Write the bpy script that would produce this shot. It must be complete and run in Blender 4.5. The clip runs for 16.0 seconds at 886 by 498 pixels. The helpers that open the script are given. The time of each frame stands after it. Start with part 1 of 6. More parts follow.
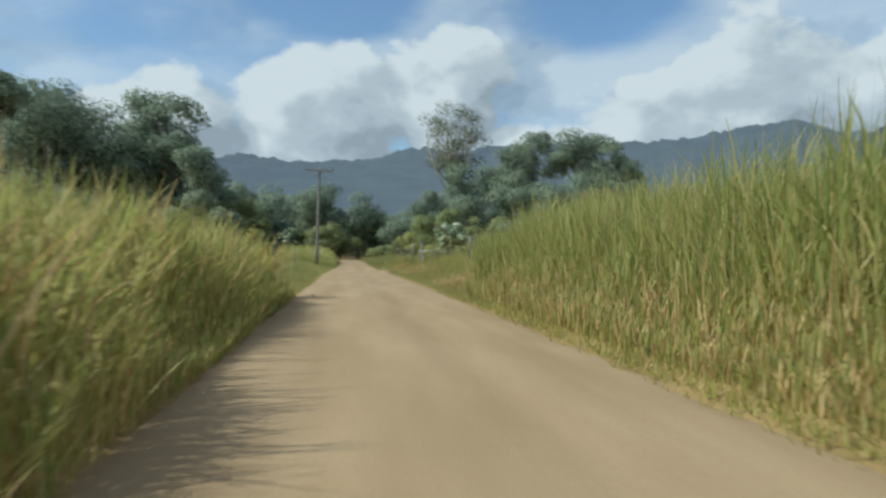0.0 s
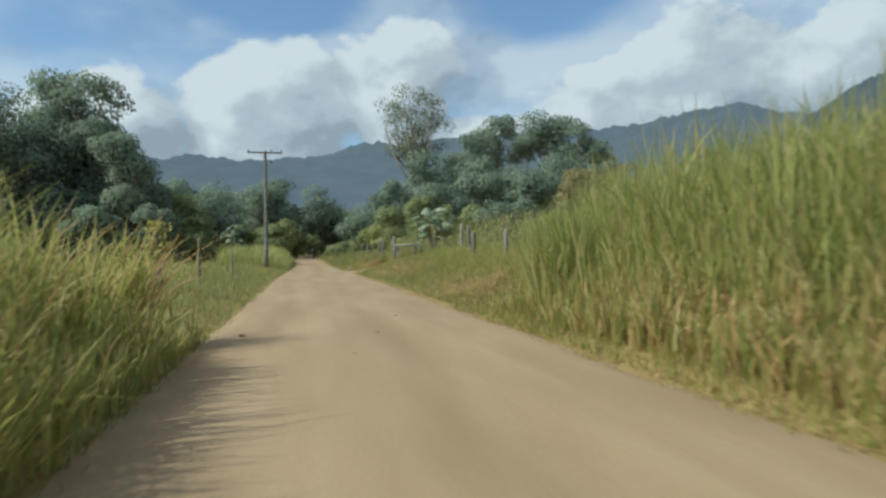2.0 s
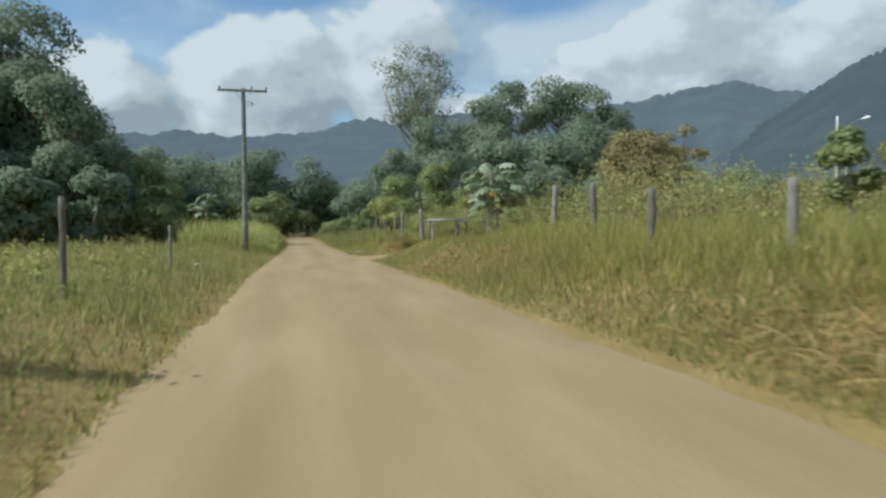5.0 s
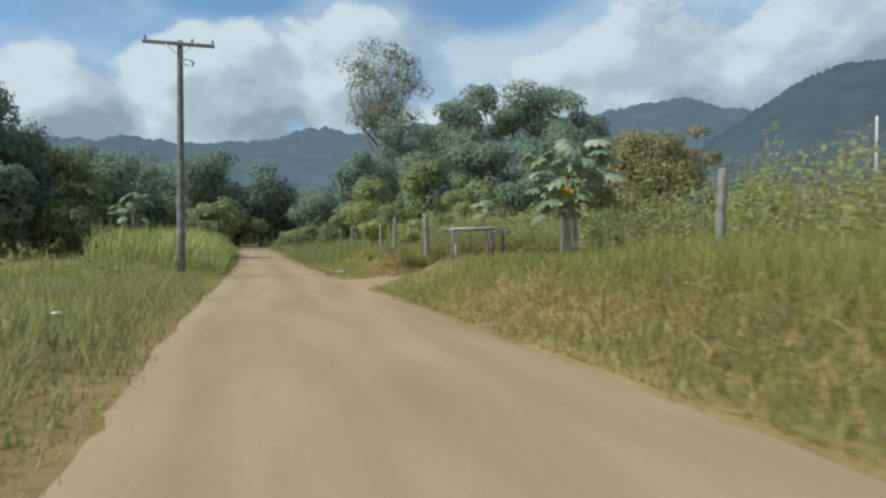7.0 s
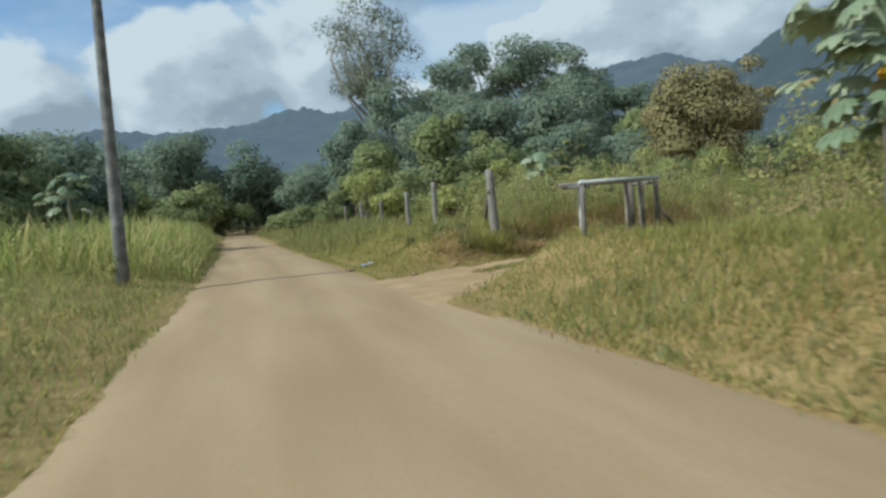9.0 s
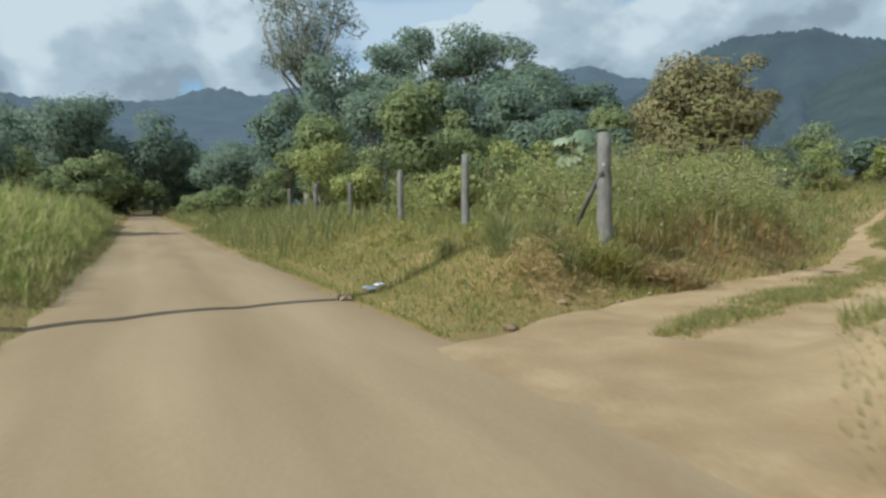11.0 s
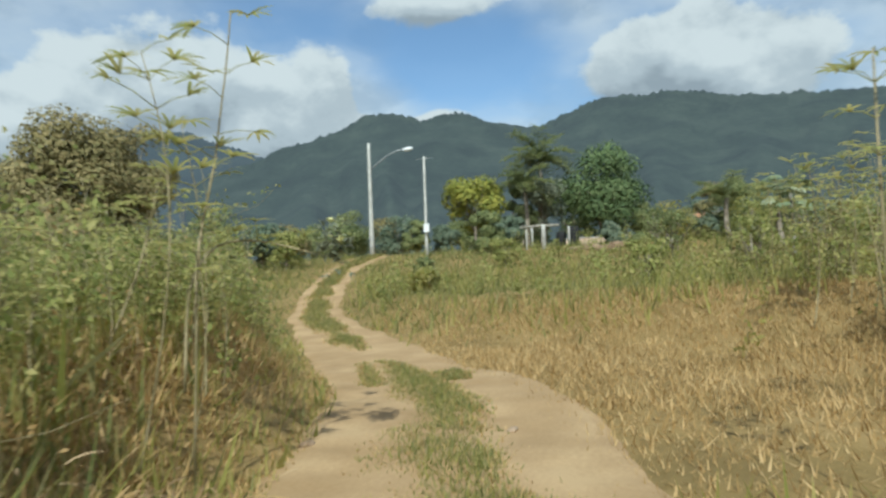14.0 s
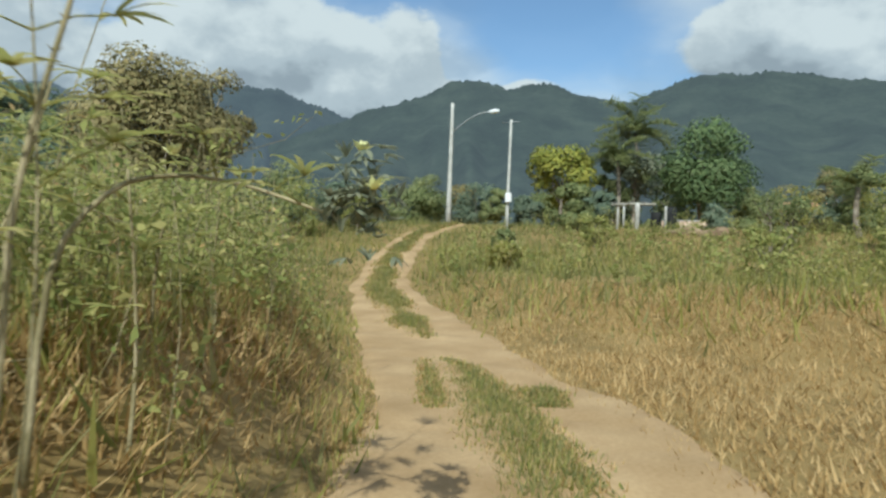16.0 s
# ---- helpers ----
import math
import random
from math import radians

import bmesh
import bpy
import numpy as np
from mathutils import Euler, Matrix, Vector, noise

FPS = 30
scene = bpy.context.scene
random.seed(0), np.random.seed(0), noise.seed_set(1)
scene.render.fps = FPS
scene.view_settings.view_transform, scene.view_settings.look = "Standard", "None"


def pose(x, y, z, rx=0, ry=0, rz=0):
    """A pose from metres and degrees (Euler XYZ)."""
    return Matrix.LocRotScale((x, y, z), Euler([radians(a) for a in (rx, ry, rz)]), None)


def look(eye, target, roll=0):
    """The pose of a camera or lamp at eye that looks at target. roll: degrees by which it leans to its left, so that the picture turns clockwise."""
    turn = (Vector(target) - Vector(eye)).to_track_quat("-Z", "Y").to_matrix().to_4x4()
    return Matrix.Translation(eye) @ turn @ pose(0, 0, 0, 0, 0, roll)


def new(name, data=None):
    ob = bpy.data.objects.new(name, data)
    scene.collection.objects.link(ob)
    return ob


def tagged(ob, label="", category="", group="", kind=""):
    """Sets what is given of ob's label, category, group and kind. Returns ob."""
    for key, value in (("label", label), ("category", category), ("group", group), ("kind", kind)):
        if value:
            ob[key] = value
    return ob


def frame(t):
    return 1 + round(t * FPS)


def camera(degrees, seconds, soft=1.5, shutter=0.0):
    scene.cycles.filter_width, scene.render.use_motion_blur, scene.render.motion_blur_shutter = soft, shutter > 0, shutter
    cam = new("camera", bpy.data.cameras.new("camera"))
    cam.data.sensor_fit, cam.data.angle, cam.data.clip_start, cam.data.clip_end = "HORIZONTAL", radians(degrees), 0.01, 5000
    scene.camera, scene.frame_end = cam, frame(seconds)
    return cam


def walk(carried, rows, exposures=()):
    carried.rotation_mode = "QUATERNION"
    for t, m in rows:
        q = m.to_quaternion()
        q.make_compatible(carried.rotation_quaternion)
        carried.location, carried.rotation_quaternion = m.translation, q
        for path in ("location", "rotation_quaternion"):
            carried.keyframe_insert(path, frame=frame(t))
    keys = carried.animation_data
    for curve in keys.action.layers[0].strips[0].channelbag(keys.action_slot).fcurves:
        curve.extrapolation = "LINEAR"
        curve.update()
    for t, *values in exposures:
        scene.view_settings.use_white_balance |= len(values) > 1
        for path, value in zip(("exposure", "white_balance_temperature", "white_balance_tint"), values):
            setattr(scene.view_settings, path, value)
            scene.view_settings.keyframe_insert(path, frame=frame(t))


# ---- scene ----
cam = camera(66.95, 16.0, soft=2.6, shutter=0.5)
PATH = [
    (0, pose(0.024, 21.973, 1.400, 90.61, -1.90, -8.36)),
    (0.5, pose(0.016, 24.490, 1.400, 89.53, -1.37, -11.96)),
    (1, pose(0.019, 26.994, 1.401, 88.67, 0.33, -12.08)),
    (1.5, pose(0.039, 29.472, 1.401, 90.15, -1.01, -10.50)),
    (2, pose(0.061, 31.894, 1.401, 90.11, 0.61, -11.96)),
    (2.5, pose(0.048, 34.232, 1.399, 89.95, 0.03, -11.83)),
    (3, pose(0.017, 36.488, 1.396, 90.02, -0.98, -10.70)),
    (3.5, pose(-0.025, 38.673, 1.390, 89.88, -0.33, -9.64)),
    (4, pose(-0.036, 40.822, 1.378, 87.94, 1.20, -10.76)),
    (4.5, pose(-0.003, 42.969, 1.363, 86.94, 0.66, -14.32)),
    (4.7, pose(-0.010, 43.880, 1.366, 88.11, 0.53, -12.51)),
    (6.8, pose(-0.185, 54.140, 1.438, 88.72, -1.48, -17.11)),
    (7, pose(-0.190, 55.088, 1.439, 89.18, -0.06, -16.60)),
    (7.5, pose(-0.179, 57.391, 1.435, 88.58, -0.91, -16.02)),
    (8, pose(-0.108, 59.837, 1.432, 87.32, 0.80, -18.65)),
    (8.5, pose(-0.015, 62.104, 1.421, 88.22, 1.18, -15.89)),
    (8.7, pose(0.020, 62.970, 1.417, 87.39, 3.07, -16.57)),
    (10.8, pose(0.310, 71.880, 1.362, 86.58, 1.28, -23.53)),
    (11, pose(0.332, 72.741, 1.359, 86.35, 0.03, -24.54)),
    (11.5, pose(0.951, 74.102, 1.353, 86.05, -0.05, -30.92)),
    (12, pose(1.608, 75.285, 1.345, 85.30, 3.06, -38.26)),
    (12.5, pose(2.597, 76.300, 1.345, 86.55, 2.38, -48.05)),
    (13, pose(3.654, 77.322, 1.370, 88.82, 1.25, -57.41)),
    (13.5, pose(4.702, 77.945, 1.395, 91.94, 0.52, -68.40)),
    (14, pose(5.574, 78.408, 1.433, 93.05, 2.41, -73.79)),
    (14.5, pose(6.371, 78.712, 1.486, 92.83, -0.57, -76.40)),
    (15, pose(7.022, 79.031, 1.517, 88.20, -1.44, -65.75)),
    (15.5, pose(7.550, 79.206, 1.549, 90.09, -1.78, -67.37)),
    (16, pose(8.090, 79.407, 1.573, 90.46, -2.20, -67.52)),
]
walk(cam, PATH, [(0, 0.15, 5650, -2), (4, 0.15, 5650, -2), (8, 0.13, 5500, -2), (11.5, 0.15, 5450, -2), (13.5, 0.2, 5700, -3), (16, 0.2, 5720, -3)])

# ---- light ----
SUN_EL, SUN_DIR = 42.0, (-0.98, -0.19)
world = bpy.data.worlds.new("sky")
scene.world = world
world.use_nodes = True


def build_sky():
    nt = world.node_tree
    nt.nodes.clear()
    N, L = nt.nodes.new, nt.links.new

    def math_node(op, a, b=None, clamp=False):
        n = N("ShaderNodeMath")
        n.operation, n.use_clamp = op, clamp
        for i, v in enumerate((a, b)):
            if v is None:
                continue
            if isinstance(v, (int, float)):
                n.inputs[i].default_value = v
            else:
                L(v, n.inputs[i])
        return n.outputs[0]

    sky = N("ShaderNodeTexSky")
    sky.sky_type, sky.sun_disc = "NISHITA", False
    sky.sun_elevation = radians(SUN_EL)
    sky.sun_rotation = math.atan2(SUN_DIR[0], SUN_DIR[1])
    sky.air_density, sky.dust_density, sky.ozone_density = 1.0, 0.6, 1.5
    co = N("ShaderNodeTexCoord").outputs["Generated"]
    sep = N("ShaderNodeSeparateXYZ")
    L(co, sep.inputs[0])
    # cloud layer seen in perspective: the way divided by its height
    den = math_node("ADD", math_node("MAXIMUM", sep.outputs[2], 0.0), 0.16)
    flat = N("ShaderNodeCombineXYZ")
    L(math_node("DIVIDE", sep.outputs[0], den), flat.inputs[0])
    L(math_node("DIVIDE", sep.outputs[1], den), flat.inputs[1])
    L(math_node("MULTIPLY", sep.outputs[2], 2.2), flat.inputs[2])

    def fbm(scale, detail, offset, rough=0.55, src=None, tall=1.0):
        m = N("ShaderNodeMapping")
        m.inputs["Location"].default_value = offset
        m.inputs["Scale"].default_value = (1, 1, tall)
        L(src or flat.outputs[0], m.inputs[0])
        n = N("ShaderNodeTexNoise")
        n.inputs["Scale"].default_value, n.inputs["Detail"].default_value = scale, detail
        n.inputs["Roughness"].default_value = rough
        L(m.outputs[0], n.inputs["Vector"])
        return n.outputs["Fac"]

    def ramp(fac, stops):
        r = N("ShaderNodeValToRGB")
        r.color_ramp.interpolation = "EASE"
        e = r.color_ramp.elements
        e[0].position, e[0].color = stops[0][0], (*stops[0][1], 1)
        e[1].position, e[1].color = stops[-1][0], (*stops[-1][1], 1)
        for p, c in stops[1:-1]:
            e.new(p).color = (*c, 1)
        L(fac, r.inputs[0])
        return r.outputs[0]

    # heaped clouds: soft lumps at their places in the sky, broken up by noise
    def lump(vec, az, el, wide, tall):
        a, e = radians(az), radians(el)
        m = N("ShaderNodeMapping")
        m.vector_type = "TEXTURE"
        m.inputs["Location"].default_value = (math.sin(a) * math.cos(e), math.cos(a) * math.cos(e), math.sin(e))
        m.inputs["Rotation"].default_value = (0, 0, math.pi / 2 - a)
        m.inputs["Scale"].default_value = (1.0, math.sin(radians(wide)), math.sin(radians(tall)))
        L(vec, m.inputs[0])
        g = N("ShaderNodeTexGradient")
        g.gradient_type = "SPHERICAL"
        L(m.outputs[0], g.inputs[0])
        return g.outputs["Fac"]

    def density(vec):
        d = None
        for row in HEAPED_CLOUDS:
            g = lump(vec, *row)
            d = g if d is None else math_node("MAXIMUM", d, g)
        rough = math_node("SUBTRACT", fbm(8.0, 9.0, (1.7, 0.4, 5.2), 0.53, vec, 1.5), 0.5)
        d = math_node("ADD", d, math_node("MULTIPLY", rough, 1.25))
        for row in CLEAR_SKY:
            d = math_node("SUBTRACT", d, math_node("MULTIPLY", lump(vec, *row), 0.6))
        return d

    toward = N("ShaderNodeVectorMath")
    toward.operation = "ADD"
    L(co, toward.inputs[0])
    toward.inputs[1].default_value = (-0.040, -0.012, 0.028)
    here, there = density(co), density(toward.outputs[0])
    low = ramp(here, [(0.20, (0, 0, 0)), (0.42, (1, 1, 1))])
    gap = None
    for row in CLEAR_SKY:
        g = lump(co, *row)
        gap = g if gap is None else math_node("MAXIMUM", gap, g)
    thin = math_node("SUBTRACT", fbm(*HIGH_CLOUD), math_node("MULTIPLY", gap, 0.45))
    high = ramp(thin, [(0.26, (0.04,) * 3), (0.60, (0.72,) * 3)])
    cover = math_node("MAXIMUM", high, low, True)
    # the side towards the sun is white, the thick and the far side grey
    lit = math_node("ADD", math_node("MULTIPLY", math_node("SUBTRACT", here, there), 1.15), math_node("SUBTRACT", 0.65, math_node("MULTIPLY", math_node("MAXIMUM", here, 0.0), 0.22)))
    shade = ramp(lit, [(0.22, (0.47, 0.51, 0.555)), (0.5, (0.70, 0.735, 0.77)), (0.84, (1.0, 1.0, 0.99))])
    blue = N("ShaderNodeBackground")
    L(sky.outputs[0], blue.inputs[0])
    blue.inputs[1].default_value = SKY_STRENGTH
    cloud = N("ShaderNodeBackground")
    L(shade, cloud.inputs[0])
    cloud.inputs[1].default_value = CLOUD_STRENGTH
    mix = N("ShaderNodeMixShader")
    L(cover, mix.inputs[0])
    L(blue.outputs[0], mix.inputs[1])
    L(cloud.outputs[0], mix.inputs[2])
    out = N("ShaderNodeOutputWorld")
    L(mix.outputs[0], out.inputs[0])


SKY_STRENGTH, CLOUD_STRENGTH = 0.115, 0.62
HIGH_CLOUD = (1.1, 7.0, (3.1, 7.7, 0.0), 0.5)
# azimuth, elevation, half width and half height in degrees
HEAPED_CLOUDS = [(14, 8.5, 16, 4.5), (-2, 11, 13, 8), (-15, 10, 10, 5.5), (8, 13, 8, 9), (33, 11.5, 19, 9), (50, 15, 15, 9), (61, 14, 9, 8), (74, 13.4, 6, 2.6), (96, 16.5, 14, 6.5), (75, 23, 9, 3.0), (125, 14, 16, 8), (-45, 13, 18, 9), (-85, 12, 16, 8), (165, 12, 16, 9), (-140, 15, 18, 9)]
CLEAR_SKY = [(77, 18.5, 11, 6), (22, 20, 9, 5), (-2, 21.5, 9, 4.5)]
build_sky()
sun_data = bpy.data.lights.new("sun", "SUN")
sun_data.energy, sun_data.angle, sun_data.color = 3.8, radians(0.6), (1.0, 0.94, 0.84)
sun = new("sun", sun_data)
_d = Vector((SUN_DIR[0], SUN_DIR[1], 0)).normalized() * math.cos(radians(SUN_EL)) + Vector((0, 0, math.sin(radians(SUN_EL))))
sun.matrix_world = look(_d * 300, (0, 0, 0))


# ---- materials ----
def material(name, colours, scale=4.0, rough=0.9, bump=0.3, fine=40.0, island=0.0, obj=0.0, metal=0.0, through_light=0.0, spec=0.2, bump_dist=0.02, haze_glow=None, stretch=None):
    """A mottled surface: colours blended over noise at two scales; island/obj: strength of the change from piece to piece."""
    m = bpy.data.materials.new(name)
    m.use_nodes = True
    nt = m.node_tree
    N, L = nt.nodes.new, nt.links.new
    b = nt.nodes["Principled BSDF"]
    b.inputs["Roughness"].default_value, b.inputs["Metallic"].default_value = rough, metal
    b.inputs["Specular IOR Level"].default_value = spec
    geo = N("ShaderNodeNewGeometry")
    n1 = N("ShaderNodeTexNoise")
    n1.inputs["Scale"].default_value, n1.inputs["Detail"].default_value = scale, 6
    n2 = N("ShaderNodeTexNoise")
    n2.inputs["Scale"].default_value, n2.inputs["Detail"].default_value = fine, 4
    src = geo.outputs["Position"]
    if stretch:
        mp = N("ShaderNodeMapping")
        mp.inputs["Scale"].default_value = stretch
        L(src, mp.inputs[0])
        src = mp.outputs[0]
    L(src, n1.inputs["Vector"])
    L(geo.outputs["Position"], n2.inputs["Vector"])

    def mth(op, a, v):
        n = N("ShaderNodeMath")
        n.operation = op
        L(a, n.inputs[0])
        if isinstance(v, float):
            n.inputs[1].default_value = v
        else:
            L(v, n.inputs[1])
        return n.outputs[0]

    fac = mth("ADD", mth("MULTIPLY", n1.outputs["Fac"], 0.7), mth("MULTIPLY", n2.outputs["Fac"], 0.3))
    if island:
        fac = mth("ADD", mth("MULTIPLY", fac, 1.0 - island), mth("MULTIPLY", geo.outputs["Random Per Island"], island))
    if obj:
        info = N("ShaderNodeObjectInfo")
        fac = mth("ADD", mth("MULTIPLY", fac, 1.0 - obj), mth("MULTIPLY", info.outputs["Random"], obj))
    r = N("ShaderNodeValToRGB")
    e = r.color_ramp.elements
    spread = 0.36 - 0.2 * max(island, obj)
    stops = [spread + (1 - 2 * spread) * i / (len(colours) - 1) for i in range(len(colours))]
    e[0].position, e[0].color = stops[0], (*colours[0], 1)
    e[1].position, e[1].color = stops[-1], (*colours[-1], 1)
    for p, c in zip(stops[1:-1], colours[1:-1]):
        e.new(p).color = (*c, 1)
    L(fac, r.inputs[0])
    L(r.outputs[0], b.inputs["Base Color"])
    if bump:
        bn = N("ShaderNodeBump")
        bn.inputs["Strength"].default_value, bn.inputs["Distance"].default_value = bump, bump_dist
        L(fac if not (island or obj) else n2.outputs["Fac"], bn.inputs["Height"])
        L(bn.outputs[0], b.inputs["Normal"])
    # steady emission that paints the haze of distance onto a surface
    if haze_glow:
        b.inputs["Emission Color"].default_value = (*haze_glow, 1)
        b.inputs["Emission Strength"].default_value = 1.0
    if through_light:
        tr = N("ShaderNodeBsdfTranslucent")
        L(r.outputs[0], tr.inputs[0])
        mx = N("ShaderNodeMixShader")
        mx.inputs[0].default_value = through_light
        L(b.outputs[0], mx.inputs[1])
        L(tr.outputs[0], mx.inputs[2])
        L(mx.outputs[0], nt.nodes["Material Output"].inputs[0])
    return m


M_ROAD = material("packed_dirt", [(0.307, 0.21, 0.113), (0.349, 0.244, 0.136), (0.398, 0.283, 0.163)], 1.1, 0.95, 0.35, 30.0, stretch=(1.0, 0.16, 1.0))
M_TRACK = material("sandy_track", [(0.339, 0.222, 0.109), (0.4, 0.269, 0.14), (0.479, 0.333, 0.18)], 1.2, 0.95, 0.5, 25.0)
def paler_away_from_road(m):
    """The sand is packed and darker where the track meets the road."""
    nt = m.node_tree
    b = nt.nodes["Principled BSDF"]
    link = b.inputs["Base Color"].links[0]
    src = link.from_socket
    sep, span, mix = nt.nodes.new("ShaderNodeSeparateXYZ"), nt.nodes.new("ShaderNodeMapRange"), nt.nodes.new("ShaderNodeVectorMath")
    geo = nt.nodes.new("ShaderNodeNewGeometry")
    nt.links.new(geo.outputs["Position"], sep.inputs[0])
    nt.links.new(sep.outputs[0], span.inputs["Value"])
    for key, v in (("From Min", 2.5), ("From Max", 9.0), ("To Min", 0.88), ("To Max", 1.04)):
        span.inputs[key].default_value = v
    mix.operation = "SCALE"
    nt.links.new(src, mix.inputs[0])
    nt.links.new(span.outputs[0], mix.inputs["Scale"])
    nt.links.new(mix.outputs[0], b.inputs["Base Color"])


paler_away_from_road(M_TRACK)
M_SOIL = material("grassy_soil", [(0.201, 0.14, 0.052), (0.273, 0.188, 0.072), (0.347, 0.24, 0.101)], 0.7, 0.95, 0.6, 18.0, bump_dist=0.05)
M_GRASS = material("green_grass", [(0.201, 0.226, 0.076), (0.301, 0.308, 0.11), (0.412, 0.37, 0.177)], 0.5, 0.7, 0.0, 9.0, island=0.55, through_light=0.58)
M_CANE = material("tall_grass", [(0.238, 0.29, 0.085), (0.367, 0.403, 0.117), (0.503, 0.482, 0.176), (0.639, 0.541, 0.26)], 0.5, 0.65, 0.0, 7.0, island=0.6, through_light=0.58)
M_OLIVE = material("yellow_grass", [(0.306, 0.311, 0.08), (0.426, 0.398, 0.117), (0.559, 0.477, 0.197)], 0.5, 0.7, 0.0, 7.0, island=0.6, through_light=0.58)
M_STRAW = material("dry_grass", [(0.41, 0.272, 0.11), (0.56, 0.388, 0.173), (0.678, 0.497, 0.253)], 0.6, 0.8, 0.0, 9.0, island=0.6, through_light=0.4)
M_DEAD = material("dead_leaves", [(0.216, 0.135, 0.07), (0.365, 0.243, 0.128), (0.513, 0.371, 0.216)], 2.0, 0.9, 0.0, 9.0, island=0.7)
M_WEED = material("weed_leaves", [(0.257, 0.295, 0.094), (0.394, 0.406, 0.133), (0.56, 0.508, 0.21)], 0.6, 0.7, 0.0, 9.0, island=0.5, through_light=0.5)
# these leaf colours are lifted and blued to paint in some distance haze
M_LEAF = material("dark_tree_leaves", [(0.151, 0.205, 0.149), (0.237, 0.291, 0.199), (0.333, 0.366, 0.248)], 0.15, 0.6, 0.0, 1.5, island=0.45, through_light=0.5)
M_LEAF_MID = material("tree_leaves", [(0.191, 0.233, 0.101), (0.29, 0.321, 0.135), (0.396, 0.403, 0.189)], 0.2, 0.6, 0.0, 1.5, island=0.45, through_light=0.5)
M_LEAF_DEEP = material("mango_leaves", [(0.098, 0.15, 0.063), (0.158, 0.217, 0.09), (0.24, 0.292, 0.128)], 0.3, 0.6, 0.0, 2.0, island=0.45, through_light=0.3)
M_LEAF_GREY = material("grey_tree_leaves", [(0.156, 0.179, 0.133), (0.234, 0.256, 0.175), (0.325, 0.333, 0.231)], 0.2, 0.7, 0.0, 1.5, island=0.45, through_light=0.4)
M_LEAF_RUST = material("rusty_tree_leaves", [(0.212, 0.197, 0.087), (0.312, 0.265, 0.119), (0.413, 0.333, 0.159)], 0.5, 0.7, 0.0, 2.0, island=0.4, through_light=0.3)
M_LEAF_YELLOW = material("yellow_tree_leaves", [(0.195, 0.227, 0.046), (0.319, 0.325, 0.065), (0.448, 0.403, 0.085)], 0.8, 0.6, 0.0, 3.0, island=0.45, through_light=0.25)
M_PAPAYA = material("papaya_leaf", [(0.215, 0.272, 0.156), (0.314, 0.366, 0.206), (0.461, 0.484, 0.329)], 3.0, 0.45, 0.0, 20.0, obj=0.5, through_light=0.3, spec=0.4)
M_FRUIT = material("papaya_fruit", [(0.30, 0.22, 0.02), (0.55, 0.30, 0.02), (0.65, 0.36, 0.03)], 6.0, 0.5, 0.1, 30.0)
M_PETAL = material("pale_petals", [(0.70, 0.68, 0.30), (0.80, 0.78, 0.42)], 9.0, 0.6, 0.0, 40.0, through_light=0.3)
M_BARK = material("bark", [(0.13, 0.104, 0.078), (0.234, 0.195, 0.15), (0.364, 0.319, 0.26)], 3.0, 0.95, 0.8, 30.0)
M_STEM = material("weed_stem", [(0.17, 0.144, 0.07), (0.27, 0.227, 0.122), (0.399, 0.333, 0.203)], 3.0, 0.85, 0.2, 40.0)
M_BARK_PALE = material("pale_bark", [(0.247, 0.227, 0.189), (0.351, 0.325, 0.273), (0.468, 0.436, 0.377)], 2.0, 0.9, 0.4, 20.0)
M_POST = material("weathered_post_wood", [(0.126, 0.111, 0.094), (0.195, 0.173, 0.152), (0.284, 0.258, 0.225)], 5.0, 0.95, 0.8, 60.0, obj=0.25)
M_POLE = material("grey_pole_wood", [(0.119, 0.112, 0.105), (0.182, 0.175, 0.161), (0.28, 0.266, 0.245)], 4.0, 0.9, 0.6, 45.0)
M_CONCRETE = material("pole_concrete", [(0.389, 0.378, 0.346), (0.497, 0.486, 0.454), (0.594, 0.583, 0.54)], 3.0, 0.9, 0.3, 40.0)
M_METAL = material("galvanised_steel", [(0.35, 0.36, 0.37), (0.45, 0.46, 0.47)], 5.0, 0.45, 0.05, 50.0, metal=0.8)
M_CERAMIC = material("insulator_ceramic", [(0.05, 0.06, 0.07), (0.08, 0.09, 0.10)], 5.0, 0.25, 0.0, 50.0, spec=0.5)
M_LAMP = material("lamp_white_enamel", [(0.75, 0.76, 0.78), (0.85, 0.86, 0.87)], 5.0, 0.3, 0.0, 50.0, spec=0.5)
M_LITTER = material("white_plastic", [(0.70, 0.70, 0.70), (0.85, 0.85, 0.86)], 9.0, 0.5, 0.2, 60.0)
M_TILE = material("clay_roof_tiles", [(0.40, 0.19, 0.10), (0.52, 0.27, 0.15), (0.60, 0.35, 0.22)], 2.0, 0.9, 0.4, 20.0)
M_WALL = material("faded_pink_plaster", [(0.575, 0.414, 0.299), (0.69, 0.517, 0.391), (0.782, 0.621, 0.483)], 1.5, 0.9, 0.2, 25.0)
M_DARK = material("dark_opening", [(0.02, 0.02, 0.02), (0.03, 0.03, 0.03)], 2.0, 0.8, 0.0, 20.0)
M_EARTH = material("red_earth_bank", [(0.169, 0.111, 0.065), (0.273, 0.189, 0.117), (0.39, 0.286, 0.195)], 1.5, 0.95, 0.7, 20.0, bump_dist=0.05)
# the forested hills glow bluish to stand in for air haze
M_FOREST_FAR = material("hazy_far_forest", [(0.014, 0.024, 0.024), (0.022, 0.035, 0.032), (0.032, 0.047, 0.040)], 0.012, 0.95, 0.5, 0.12, bump_dist=7.0, spec=0.05, haze_glow=(0.096, 0.108, 0.134))
